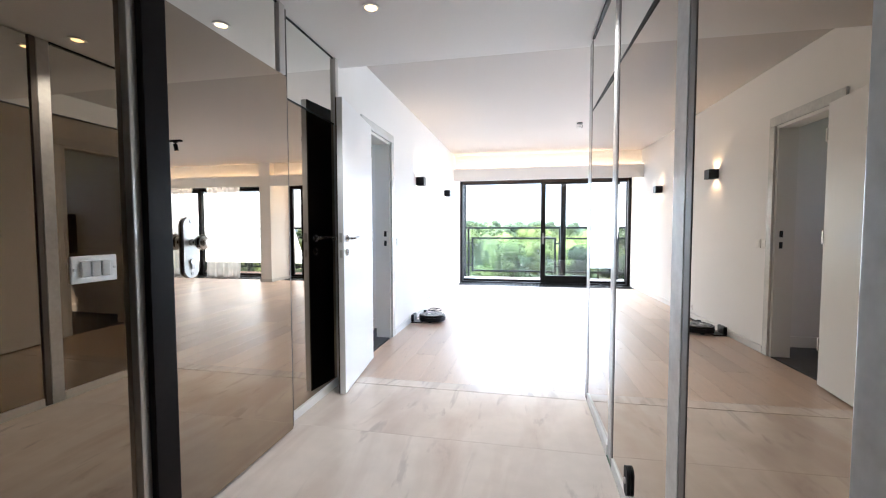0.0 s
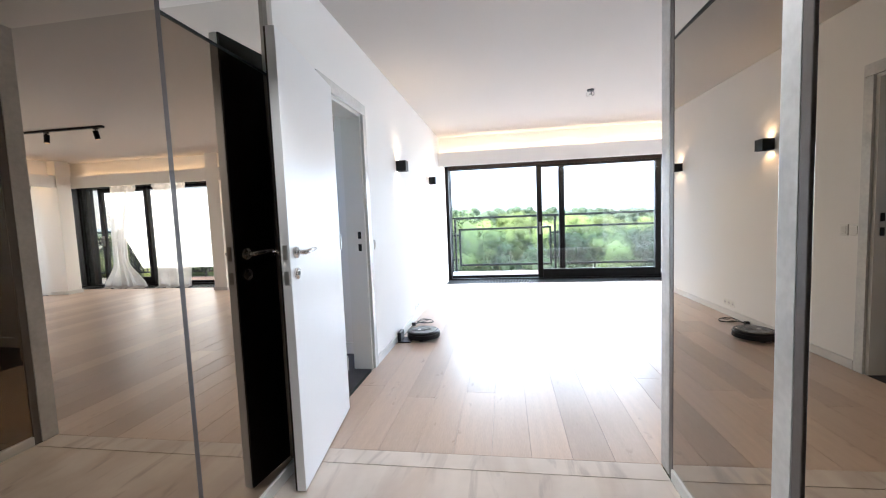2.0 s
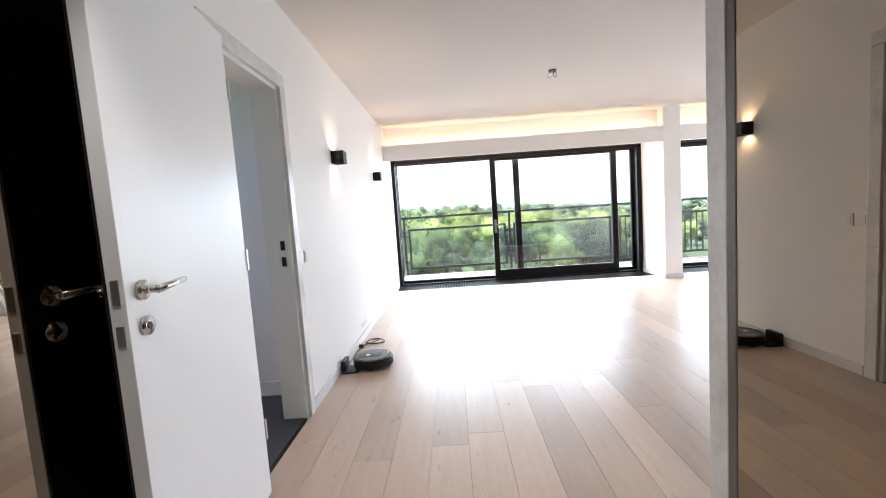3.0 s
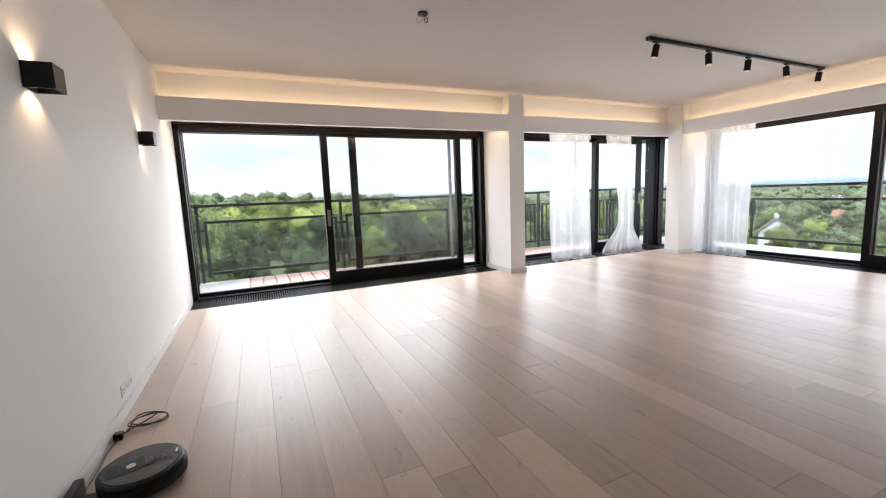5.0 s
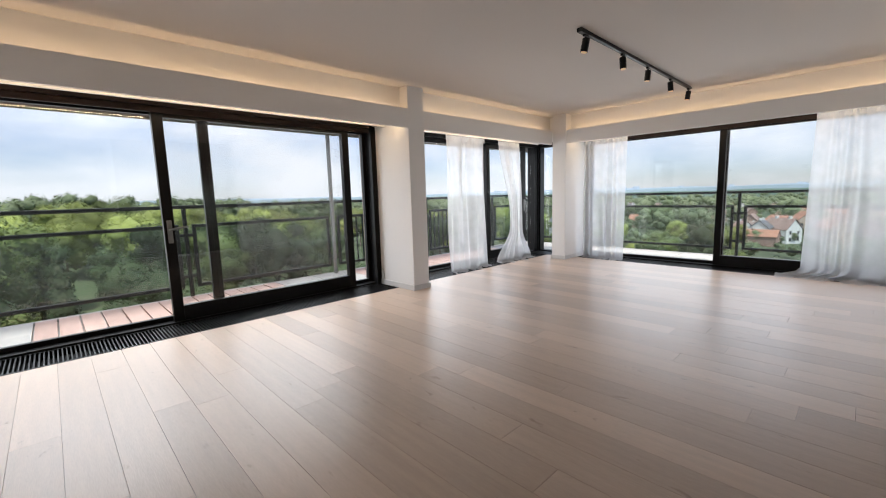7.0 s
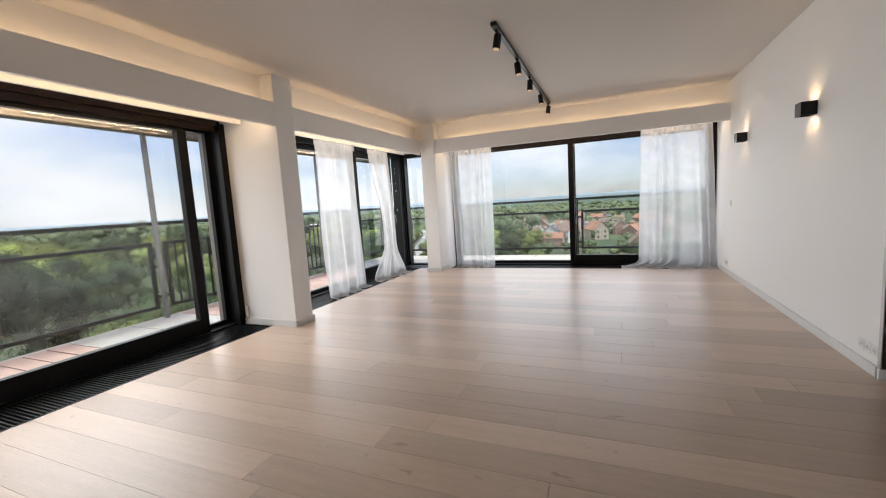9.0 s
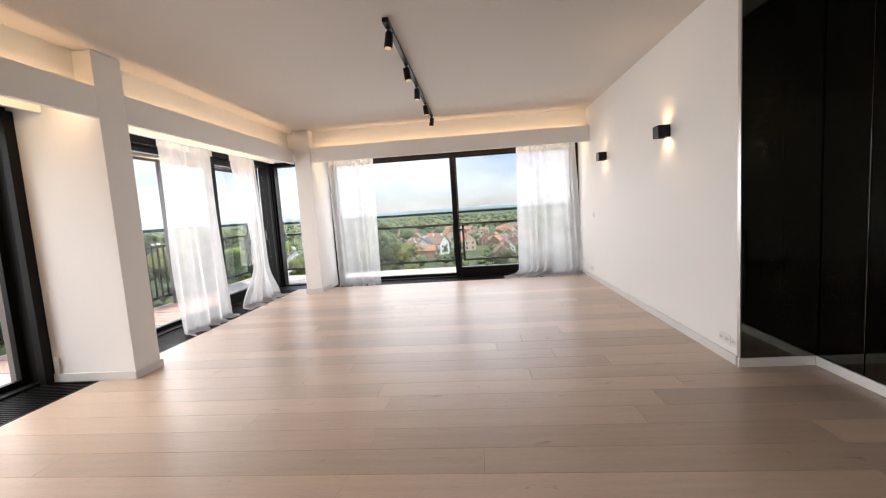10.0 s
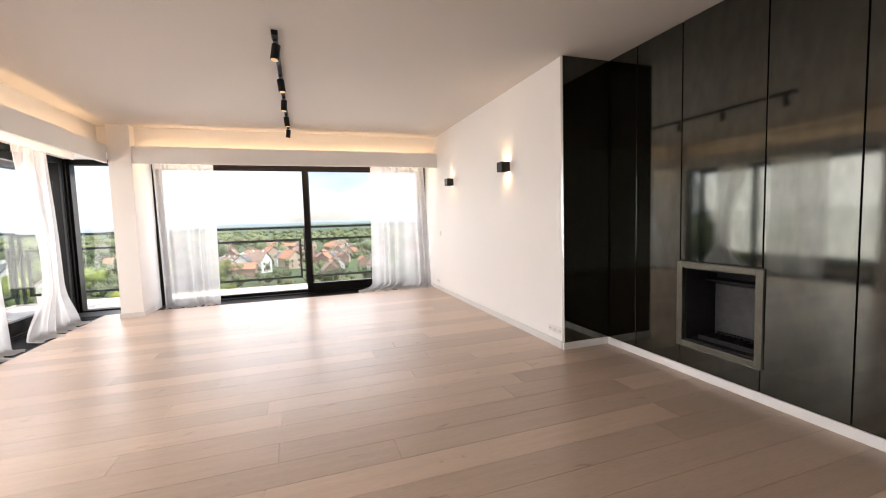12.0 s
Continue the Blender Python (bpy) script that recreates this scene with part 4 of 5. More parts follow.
    rows = [(-0.915, 5.07, 0.02), (-0.92, 5.14, 0.006), (-0.91, 5.27, 0.006), (-0.925, 5.40, 0.006), (-0.90, 5.53, 0.012), (-0.87, 5.57, 0.02)]
    for i in range(16):
        a = 0.9 + i * 0.95
        rows.append((-0.80 + 0.10 * math.cos(a) + 0.012 * math.sin(i * 2.1), 5.65 + 0.065 * math.sin(a) + 0.02 * math.cos(i * 1.3), 0.008 + 0.004 * (i % 4) + 0.012 * (math.sin(a) > 0.5)))
    rows += [(-0.86, 5.55, 0.02), (-0.90, 5.53, 0.02)]
    cable("power_cable", rows, "coiled black power cable lying on the wood floor")
    p = thing("power_plug", (-0.90, 5.53, 0.02), "small black power plug at the cable's end", "plug")
    part("body", bx(-0.925, 5.51, 0.0, -0.885, 5.55, 0.035, bevel=0.006), BLKPLAST, p)


robot()


# ---------------------------------------------------------------- sheer curtains
def curtain(name, place, width_at, folds, seed, label, pool):
    """place(s, d): the point s metres along the rail and d metres towards the room; width_at(h): the two ends along the rail at height h (0 floor, 1 top)."""
    rnd = random.Random(seed)
    ph, ph2 = rnd.random() * 6, rnd.random() * 6
    nu, nv = folds * 14, 46
    top = 2.05
    verts, faces = [], []
    for j in range(nv + 1):
        v = j / nv
        drop = v * (top + pool)
        h = max(0.0, top - drop) / top
        lay = max(0.0, drop - top)
        s0, s1 = width_at(h)
        for i in range(nu + 1):
            u = i / nu
            amp = 0.022 + 0.030 * (1 - h) ** 0.7
            uu = u + 0.05 * math.sin(2 * math.pi * 1.4 * u + ph2) + 0.012 * math.sin(5 * v + 9 * u + ph)
            d = amp * (0.65 + 0.55 * math.sin(2 * math.pi * 1.7 * u + ph)) * math.sin(2 * math.pi * folds * uu + ph + 0.6 * math.sin(3 * v + ph2)) + 0.012 * math.sin(2 * math.pi * folds * 0.37 * uu + ph2 + 2 * v)
            z = top - drop
            if lay > 0:
                wob = 0.5 + 0.5 * math.sin(2 * math.pi * folds * 0.5 * u + ph2)
                z = 0.012 + 0.05 * wob * math.exp(-lay * 7) * math.sin(min(1.0, lay / 0.09) * math.pi) + 0.006 * math.sin(9 * u * folds + 30 * lay)
                z = max(z, 0.004)
                d += lay * (0.55 + 0.45 * wob)
            x, y = place(s0 + (s1 - s0) * u, d)
            verts.append((x, y, z))
    for j in range(nv):
        for i in range(nu):
            a = j * (nu + 1) + i
            faces.append((a, a + 1, a + nu + 2, a + nu + 1))
    me = bpy.data.meshes.new("cloth")
    me.from_pydata(verts, [], faces)
    me.materials.append(VOILE)
    me.shade_smooth()
    x, y = place(sum(width_at(1)) / 2, 0)
    c = thing(name, (x, y, 0), label, "curtain", "sheer curtains")
    under(new("cloth", me), c)
    # gathered heading tape with hooks
    bm = bmesh.new()
    s0, s1 = width_at(1)
    n = folds * 6
    prev = None
    for i in range(n + 1):
        u = i / n
        d = 0.016 * math.sin(2 * math.pi * folds * u + ph) + 0.004
        x, y = place(s0 + (s1 - s0) * u, d)
        now = [bm.verts.new((x, y, 1.985)), bm.verts.new((x, y, 2.058))]
        if prev:
            bm.faces.new((prev[0], now[0], now[1], prev[1]))
        prev = now
    ob = part("heading_tape", bm, VOILE, c, "gathered white tape", True)
    for i in range(6):
        x, y = place(s0 + (s1 - s0) * (0.04 + 0.92 * i / 5), 0.0)
        part("hook", cy((x, y, 2.045), (x, y, 2.075), 0.003, seg=8), PLASTIC, c)
    return c


def smooth01(a, b, t):
    t = min(1.0, max(0.0, (t - a) / (b - a)))
    return t * t * (3 - 2 * t)


def bay(s, d):
    return s, 8.40 - d


def east(s, d):
    return 6.80 - d, s


curtain("curtain", bay, lambda h: (4.17 + 0.03 * (1 - h), 5.04 + 0.05 * (1 - h) ** 2), 6, 3, "straight sheer white voile curtain pooling on the floor", 0.16)
curtain("curtain", bay, lambda h: (5.40 + 0.33 * smooth01(0.0, 0.62, 1 - h) - 0.40 * smooth01(0.72, 1.0, 1 - h), 5.99 + 0.05 * smooth01(0.0, 0.5, 1 - h) + 0.26 * smooth01(0.70, 1.0, 1 - h) ** 1.5),
        6, 11, "sheer white voile curtain drawn narrow and flaring onto the floor", 0.22)
curtain("curtain", east, lambda h: (6.84 + 0.02 * (1 - h), 7.60 - 0.02 * (1 - h)), 6, 5, "sheer white voile curtain bunched beside the wall fin", 0.12)
curtain("curtain", east, lambda h: (3.66 - 0.08 * (1 - h), 4.56 + 0.04 * (1 - h) + 0.24 * smooth01(0.95, 1.0, 1 - h)), 7, 8, "sheer white voile curtain trailing onto the floor", 0.22)
for q in ((3.40, 8.385, 2.065, 6.60, 8.415, 2.139), (6.785, 3.56, 2.065, 6.815, 7.68, 2.139), (-0.93, 8.385, 2.065, 3.10, 8.415, 2.139)):
    tagged(link("curtain_rail", bx(*q, bevel=0.002), PLASTIC), "slim white curtain rail under the lintel", "curtain rail", "curtain rails")


# ---------------------------------------------------------------- balcony
FACADE = mat("brown_facade_render", (0.13, 0.11, 0.10), 0.8, scale=3, vary=0.15, fine=40, bump=0.1)
REDROOFEDGE = mat("red_coping", (0.42, 0.16, 0.11), 0.7, scale=5, vary=0.15, fine=30, bump=0.08)
bm = bmesh.new()
box(bm, -2.2, 8.86, -0.30, 8.79, 10.28, -0.085)
box(bm, 7.23, 1.0, -0.30, 8.79, 8.86, -0.085)
struct("balcony_slab", bm, SLABC, "grey concrete balcony slab round the corner", "balcony")
bm = bmesh.new()
box(bm, 3.13, 8.87, -0.085, 3.42, 9.06, 2.62, 0.01)
box(bm, -1.6, 8.70, -0.3, -0.951, 8.95, 2.62)
box(bm, -1.25, 8.95, -0.085, -0.99, 9.10, 2.62, 0.01)
box(bm, 7.24, 3.0, -0.3, 7.4, 3.54, 2.62)
struct("wall_facade", bm, FACADE, "dark brown rendered facade pier", "wall")
struct("lintel_facade", bx(-1.6, 8.925, 2.13, 7.4, 9.02, 2.75), FACADE, "dark brown facade lintel", "lintel")


def paving():
    p = tagged(new("balcony_paving"), "pale concrete pavers and reddish deck boards on the balcony", "paving", kind="structure")
    rnd = random.Random(4)
    shared = {}

    def piece(name, x0, y0, x1, y1, material, dz=0.0):
        key = (name, round(x1 - x0, 3), round(y1 - y0, 3))
        if key not in shared:
            ob = link(name, bx(0.008, 0.008, -0.085, key[1] - 0.008, key[2] - 0.008, -0.05), material)
            shared[key] = ob
        else:
            ob = new(name, shared[key].data)
        ob.location = (x0, y0, dz + rnd.uniform(-0.003, 0.003))
        under(ob, p)

    for x0, x1 in ((-1.9, -1.12), (-1.12, -0.34)):
        piece("concrete_paver", x0, 8.87, x1, 10.20, CONCRETE)
    for i in range(14):
        piece("deck_board", -0.34 + i * 0.185, 8.87, -0.34 + (i + 1) * 0.185, 10.20, DECK)
    for i in range(2):
        piece("concrete_paver", 2.25 + i * 0.60, 8.87, 2.25 + (i + 1) * 0.60, 10.20, CONCRETE)
    for i in range(20):
        piece("deck_board", 3.45 + i * 0.185, 8.87, 3.45 + (i + 1) * 0.185, 10.20, DECK)
    for i in range(10):
        for j in range(2):
            piece("concrete_paver", 7.24 + j * 0.72, 1.65 + i * 0.80, 7.24 + (j + 1) * 0.72, 1.65 + (i + 1) * 0.80, CONCRETE)


paving()
struct("coping_north", bx(-2.2, 10.21, -0.085, 8.79, 10.27, -0.055, bevel=0.006), CONCRETE, "pale concrete coping at the balcony edge", "coping")
struct("coping_east", bx(8.705, 1.0, -0.085, 8.78, 10.2, -0.055, bevel=0.006), CONCRETE, "pale concrete coping at the balcony edge", "coping")


def railing(name, stops, kinds, m, top, high, label):
    """A railing along local x; stops: posts; kinds: glass or bars for each bay."""
    r = thing(name, m.translation, label, "railing", "balcony railings")

    def put(nm, bm, material, parent, **kw):
        bmesh.ops.transform(bm, matrix=m, verts=bm.verts)
        if m.determinant() < 0:
            bmesh.ops.reverse_faces(bm, faces=bm.faces)
        return part(nm, bm, material, parent, **kw)

    put("top_rail", bx(stops[0] - 0.05, -0.035, top - 0.035, stops[-1] + 0.05, 0.035, top + 0.01, bevel=0.006), RAIL, r)
    for s in stops:
        bm = bx(s - 0.022, -0.022, -0.05, s + 0.022, 0.022, top - 0.035, bevel=0.003)
        for z in (0.22, high - 0.14):
            box(bm, s - 0.085, -0.014, z - 0.02, s + 0.085, 0.014, z + 0.02, 0.003)
        put("post", bm, RAIL, r)
    for a, b, kind in zip(stops, stops[1:], kinds):
        x0, x1 = a + 0.075, b - 0.075
        f = put("panel_frame", frame_x(bmesh.new(), x0, x1, 0.07, high, -0.02, 0.02, 0.042), RAIL, r)
        if kind == "glass":
            g = put("glass_panel", bx(x0 + 0.04, -0.004, 0.11, x1 - 0.04, 0.004, high - 0.04), RAILGLASS, f)
            g.visible_shadow = False
        else:
            n = int((x1 - x0) / 0.115)
            for i in range(1, n):
                c = x0 + 0.02 + (x1 - x0 - 0.04) * i / n
                put("baluster", bx(c - 0.010, -0.010, 0.10, c + 0.010, 0.010, high - 0.04), RAIL, f)


railing("balcony_railing", [-2.20, -0.98, 1.16, 3.28, 5.36, 7.45, 8.70], ["glass", "glass", "glass", "bars", "bars", "glass"], Matrix.Translation((0, 10.2, 0)), 1.14, 0.90,
        "dark grey steel balcony railing with glass and barred panels")
railing("balcony_railing", [1.0, 3.32, 5.62, 7.92, 10.1], ["glass"] * 4, Matrix.Translation((8.70, 0, 0)) @ SWAP, 1.10, 0.86, "dark grey steel balcony railing with glass panels")


AWNING = mat("brown_awning_metal", (0.085, 0.068, 0.052), 0.55, scale=4, vary=0.18, fine=50, bump=0.03, stretch=(0.3, 1, 1))


def awning():
    a = thing("awning_frame", (3.4, 10.12, 0), "grey steel awning frame over the balcony", "awning")
    for x, steel in ((-1.05, RAIL), (3.23, POST), (6.30, POST)):
        part("post", bx(x - 0.023, 10.09, -0.05, x + 0.023, 10.14, 2.20, bevel=0.006), steel, a)
    part("cassette", bx(-1.8, 10.02, 2.19, 8.8, 10.18, 2.40, bevel=0.02), AWNING, a, "dark brown cassette")
    for x in (-1.2, 1.2, 3.28, 5.2, 6.35):
        part("arm", bx(x - 0.03, 9.02, 2.33, x + 0.03, 10.02, 2.39, bevel=0.006), RAIL, a)


awning()


# ---------------------------------------------------------------- land, woods and town
LEAF = [leaf_mat("leaf_" + n, c) for n, c in
        (("bright_green", (0.265, 0.305, 0.085)), ("green", (0.15, 0.19, 0.06)), ("dark_green", (0.062, 0.090, 0.036)), ("grey_green", (0.145, 0.18, 0.11)))]
FARLEAF = mat("far_leaves", (0.135, 0.165, 0.08), 0.7, scale=0.03, vary=0.55, fine=0.25, bump=0.0, spec=0.2)
BARK = mat("bark", (0.09, 0.07, 0.05), 0.9, scale=3, vary=0.25, fine=20, bump=0.3)
GRASS = mix_noise(mat("meadow", (0.045, 0.065, 0.026), 0.95, scale=0.01, vary=0.25, fine=0.4, bump=0.0), (0.085, 0.115, 0.045), 0.006, 0.42, 0.56, (1, 1, 1), 0.5, 0.9)
# air haze put into the base colours, paler and bluer with distance
HAZE = [mat("painted_haze_" + n, c, 1.0, scale=0.004, vary=0.10, fine=0.02, bump=0.0, spec=0.0) for n, c in (("green", (0.24, 0.32, 0.25)), ("blue_green", (0.42, 0.51, 0.54)), ("blue", (0.58, 0.67, 0.75)))]


def rise(x, y):
    """Height of the land: a wooded rise to the north, a shallow valley with the town to the east."""
    r = math.hypot(x, y)
    wood = smooth01(-0.15, 0.75, y / max(r, 1.0))
    return -20.0 + wood * (7.5 * smooth01(35, 140, r) - 5.0 * smooth01(240, 900, r) + 3.0 * smooth01(0.93, 1.0, y / max(r, 1.0)) * smooth01(60, 130, r)) - 3.0 * (1 - wood) * smooth01(150, 500, r) + 0.8 * math.sin(x * 0.021) * math.cos(y * 0.017)


def land():
    verts, faces = [], []
    radii = [0.0, 12, 25, 40, 60, 85, 110, 140, 175, 215, 260, 320, 400, 520, 700, 1000, 1500, 2300, 3600]
    n = 72
    for r in radii:
        for k in range(n):
            a = 2 * math.pi * k / n
            x, y = r * math.cos(a), r * math.sin(a)
            verts.append((x, y, rise(x, y) if r < 2000 else -22))
    for i in range(len(radii) - 1):
        for k in range(n):
            a, b = i * n + k, i * n + (k + 1) % n
            faces.append((a, b, b + n, a + n) if i else (a, b + n, a + n))
    me = bpy.data.meshes.new("ground")
    me.from_pydata(verts, [], faces)
    me.materials.append(GRASS)
    me.shade_smooth()
    tagged(new("ground", me), "green land with meadows reaching the horizon", "ground", kind="structure")


land()


def hills():
    rnd = random.Random(9)
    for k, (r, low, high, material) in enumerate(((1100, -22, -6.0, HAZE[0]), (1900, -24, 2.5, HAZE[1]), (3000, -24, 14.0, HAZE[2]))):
        verts, faces = [], []
        n = 240
        for i in range(n + 1):
            a = radians(-40 + 190 * i / n)
            h = high * (0.75 + 0.25 * math.sin(i * 0.11 + k * 2)) + (r / 1000) * (0.7 * math.sin(i * 0.53 + k) + 0.6 * rnd.random())
            for rr, z in ((r, low), (r, h), (r + 120, h * 0.6 + low * 0.4)):
                verts.append((rr * math.cos(a), rr * math.sin(a), z))
        for i in range(n):
            a = i * 3
            faces += [(a, a + 1, a + 4, a + 3), (a + 1, a + 2, a + 5, a + 4)]
        me = bpy.data.meshes.new("backdrop")
        me.from_pydata(verts, [], faces)
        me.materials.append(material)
        tagged(new("backdrop_hills", me), "wooded hills on the far horizon, haze painted into their colour", "hills", kind="structure")


hills()


def core_ball():
    bm = bmesh.new()
    bmesh.ops.create_icosphere(bm, subdivisions=1, radius=1.0)
    bm.verts.index_update()
    pts = [tuple(v.co.normalized()) for v in bm.verts]
    tri = [tuple(v.index for v in f.verts) for f in bm.faces]
    bm.free()
    return pts, tri


CORE, CORE_FACES = core_ball()


def leaf_quads(verts, faces, centre, spread, count, size, rnd, normals, crown=None):
    """Small tilted leaf clusters scattered over a rounded lobe, denser at its skin."""
    for _ in range(count):
        d = Vector((rnd.gauss(0, 1), rnd.gauss(0, 1), rnd.gauss(0.15, 1))).normalized()
        p = Vector(centre) + Vector((d.x * spread[0], d.y * spread[1], d.z * spread[2])) * (0.66 + 0.46 * rnd.random())
        up = (d + Vector((rnd.uniform(-0.7, 0.7), rnd.uniform(-0.7, 0.7), rnd.uniform(-0.2, 0.9)))).normalized()
        side = up.orthogonal().normalized()
        side.rotate(Matrix.Rotation(rnd.random() * 6.28, 3, up))
        fwd = up.cross(side)
        s = size * rnd.uniform(0.6, 1.35)
        k = len(verts)
        bend = (d * 0.55 + up * 0.85 + ((p - crown).normalized() * 0.75 if crown else d * 0.3) + Vector((0, 0, 0.1))).normalized()
        normals += [tuple(bend)] * 3
        for a, b, c in ((-0.6, -0.35, -0.08), (0.65, -0.30, 0.0), (-0.05, 0.62, 0.06)):
            verts.append(tuple(p + side * (a * s) + fwd * (b * s) + up * (c * s)))
        faces.append((k, k + 1, k + 2))
    # the dense inside of the lobe
    k = len(verts)
    for p in CORE:
        f = 0.66 + 0.16 * rnd.random()
        verts.append((centre[0] + p[0] * spread[0] * f, centre[1] + p[1] * spread[1] * f, centre[2] + p[2] * spread[2] * f))
        normals.append(tuple(p) if crown is None else tuple((Vector(p) * 0.7 + (Vector(verts[-1]) - crown).normalized() * 0.8).normalized()))
    faces += [(k + a, k + b, k + c) for a, b, c in CORE_FACES]


def tree(kind, height, broad, seed, material):
    rnd = random.Random(seed)
    t = thing("tree", (0, 0, 0), ("broad leafy tree in full green summer leaf", "dark green conical conifer tree")[kind == "conifer"], "tree", "trees")
    bm = bmesh.new()
    cyl(bm, (0, 0, -1.0), (0.1, 0, height * 0.42), height * 0.022, height * 0.013, seg=8)
    cyl(bm, (0.1, 0, height * 0.42), (0.0, 0.15, height * 0.8), height * 0.013, height * 0.004, seg=6)
    lobes = []
    if kind == "conifer":
        for i in range(9):
            f = i / 8
            lobes.append(((0, 0, height * (0.2 + 0.72 * f)), [broad * (1.0 - 0.86 * f)] * 2 + [height * 0.07], int(260 * (1.1 - f))))
    else:
        lobes.append(((0, 0, height * 0.66), (broad * 0.62, broad * 0.62, height * 0.28), 620))
        for i in range(11):
            a = i * 2.4 + rnd.random()
            q = rnd.uniform(0.35, 0.72) * broad
            c = (q * math.cos(a), q * math.sin(a), height * (0.24 + 0.6 * (i + rnd.random()) / 11))
            w = broad * rnd.uniform(0.26, 0.42)
            lobes.append((c, (w, w, w * rnd.uniform(0.65, 0.95)), 235))
            if i < 7:
                cyl(bm, (0.05, 0, height * rnd.uniform(0.28, 0.42)), Vector(c) * 0.9, height * 0.008, height * 0.002, seg=5)
    part("trunk", bm, BARK, t)
    verts, faces, normals = [], [], []
    for c, w, n in lobes:
        leaf_quads(verts, faces, c, w, int(n * 2.2), 0.25 if kind != "conifer" else 0.28, rnd, normals, Vector((0, 0, height * 0.52)))
    me = bpy.data.meshes.new("crown")
    me.from_pydata(verts, [], faces)
    me.shade_smooth()
    me.normals_split_custom_set_from_vertices(normals)
    me.materials.append(material)
    under(new("crown", me), t)
    return t


def woods():
    kinds = [tree("broad", 15, 5.2, 1, LEAF[1]), tree("broad", 13, 5.6, 2, LEAF[0]), tree("broad", 17, 5.4, 3, LEAF[2]), tree("broad", 12, 4.6, 4, LEAF[3]),
             tree("conifer", 16, 2.8, 5, LEAF[2]), tree("broad", 14, 6.2, 6, LEAF[0])]
    used = set()
    rnd = random.Random(77)

    def plant(k, x, y, size, dz=0.0):
        m = pose(x, y, rise(x, y) + dz, 0, 0, rnd.random() * 360) @ Matrix.Diagonal((size, size, size * rnd.uniform(0.92, 1.08), 1))
        if k not in used:
            used.add(k)
            kinds[k].matrix_basis = m
        else:
            ob = copy_thing(kinds[k], pose(0, 0, 0))
            ob.matrix_basis = m

    # the tall tree and the pale conifer near the building
    plant(0, -6.5, 72.0, 1.45)
    plant(4, 75.0, 118.0, 0.85)
    plant(4, 84.0, 122.0, 0.9)
    plant(3, 12.0, 34.0, 1.0)
    placed = []
    tries = 0
    while len(placed) < 288 and tries < 20000:
        tries += 1
        a = radians(rnd.uniform(-22, 112))
        r = 24 + 150 * rnd.random() ** 1.1
        x, y = r * math.cos(a), r * math.sin(a)
        town = x > 95 and abs(math.degrees(a)) < 26
        if any((x - u) ** 2 + (y - v) ** 2 < (4.0 + r * 0.014) ** 2 for u, v in placed):
            continue
        if town and rnd.random() < (0.97 if -14 < math.degrees(a) < 11 else 0.8):
            continue
        placed.append((x, y))
        east_side = math.degrees(a) < 35
        # sunlight put into leaf colour: dark crowns near, bright ones farther north
        k = rnd.choices(range(6), (3, 0, 9, 5, 1, 0) if r < 95 else (2, 9, 0, 0, 0, 9) if 66 < math.degrees(a) < 94 else (5, 5, 4, 1, 0, 4))[0]
        s = rnd.uniform(0.74, 1.0) * (0.80 if r < 60 else 0.95) * (0.70 if east_side else 0.86 if math.degrees(a) < 68 else 1.0)
        plant(k, x, y, s)
    # the far woods
    verts, faces, normals = [], [], []
    for _ in range(330):
        a = radians(rnd.uniform(14, 114))
        r = rnd.uniform(165, 260)
        x, y = r * math.cos(a), r * math.sin(a)
        h = rnd.uniform(9, 15) * (0.75 if math.degrees(a) < 60 else 1.0)
        w = rnd.uniform(3.6, 5.8)
        for i in range(6):
            q, z = rnd.uniform(0, 0.7) * w, rise(x, y) + h * (0.45 + 0.5 * i / 6)
            leaf_quads(verts, faces, (x + q * math.cos(i * 2.4), y + q * math.sin(i * 2.4), z), (w * 0.55, w * 0.55, w * 0.45), 100, 0.52, rnd, normals)
    for _ in range(620):
        a = radians(rnd.uniform(-24, 32))
        r = 110 + 360 * rnd.random()
        if -14 < math.degrees(a) < 11 and r < 330 and rnd.random() < 0.35:
            continue
        x, y = r * math.cos(a), r * math.sin(a)
        h, w = rnd.uniform(2.5, 5.5), rnd.uniform(1.4, 2.9)
        for i in range(4):
            q = rnd.uniform(0, 0.6) * w
            leaf_quads(verts, faces, (x + q * math.cos(i * 2.4), y + q * math.sin(i * 2.4), rise(x, y) + h * (0.35 + 0.5 * i / 4)), (w * 0.6, w * 0.6, w * 0.5), 60, 0.42, rnd, normals)
    for _ in range(2600):
        a = radians(rnd.uniform(-24, 116))
        r = 250 + 950 * rnd.random() ** 1.5
        x, y = r * math.cos(a), r * math.sin(a)
        if abs(math.degrees(a)) < 24 and r < 430 and rnd.random() < 0.8:
            continue
        w = rnd.uniform(4, 7.5)
        leaf_quads(verts, faces, (x, y, rise(x, y) + w * 0.9), (w, w, w * 0.75), 48, 1.3, rnd, normals)
    me = bpy.data.meshes.new("far_woods")
    me.from_pydata(verts, [], faces)
    me.shade_smooth()
    me.normals_split_custom_set_from_vertices(normals)
    me.materials.append(FARLEAF)
    tagged(new("far_woods", me), "distant green woods spreading to the horizon", "woods", kind="stuff")


woods()

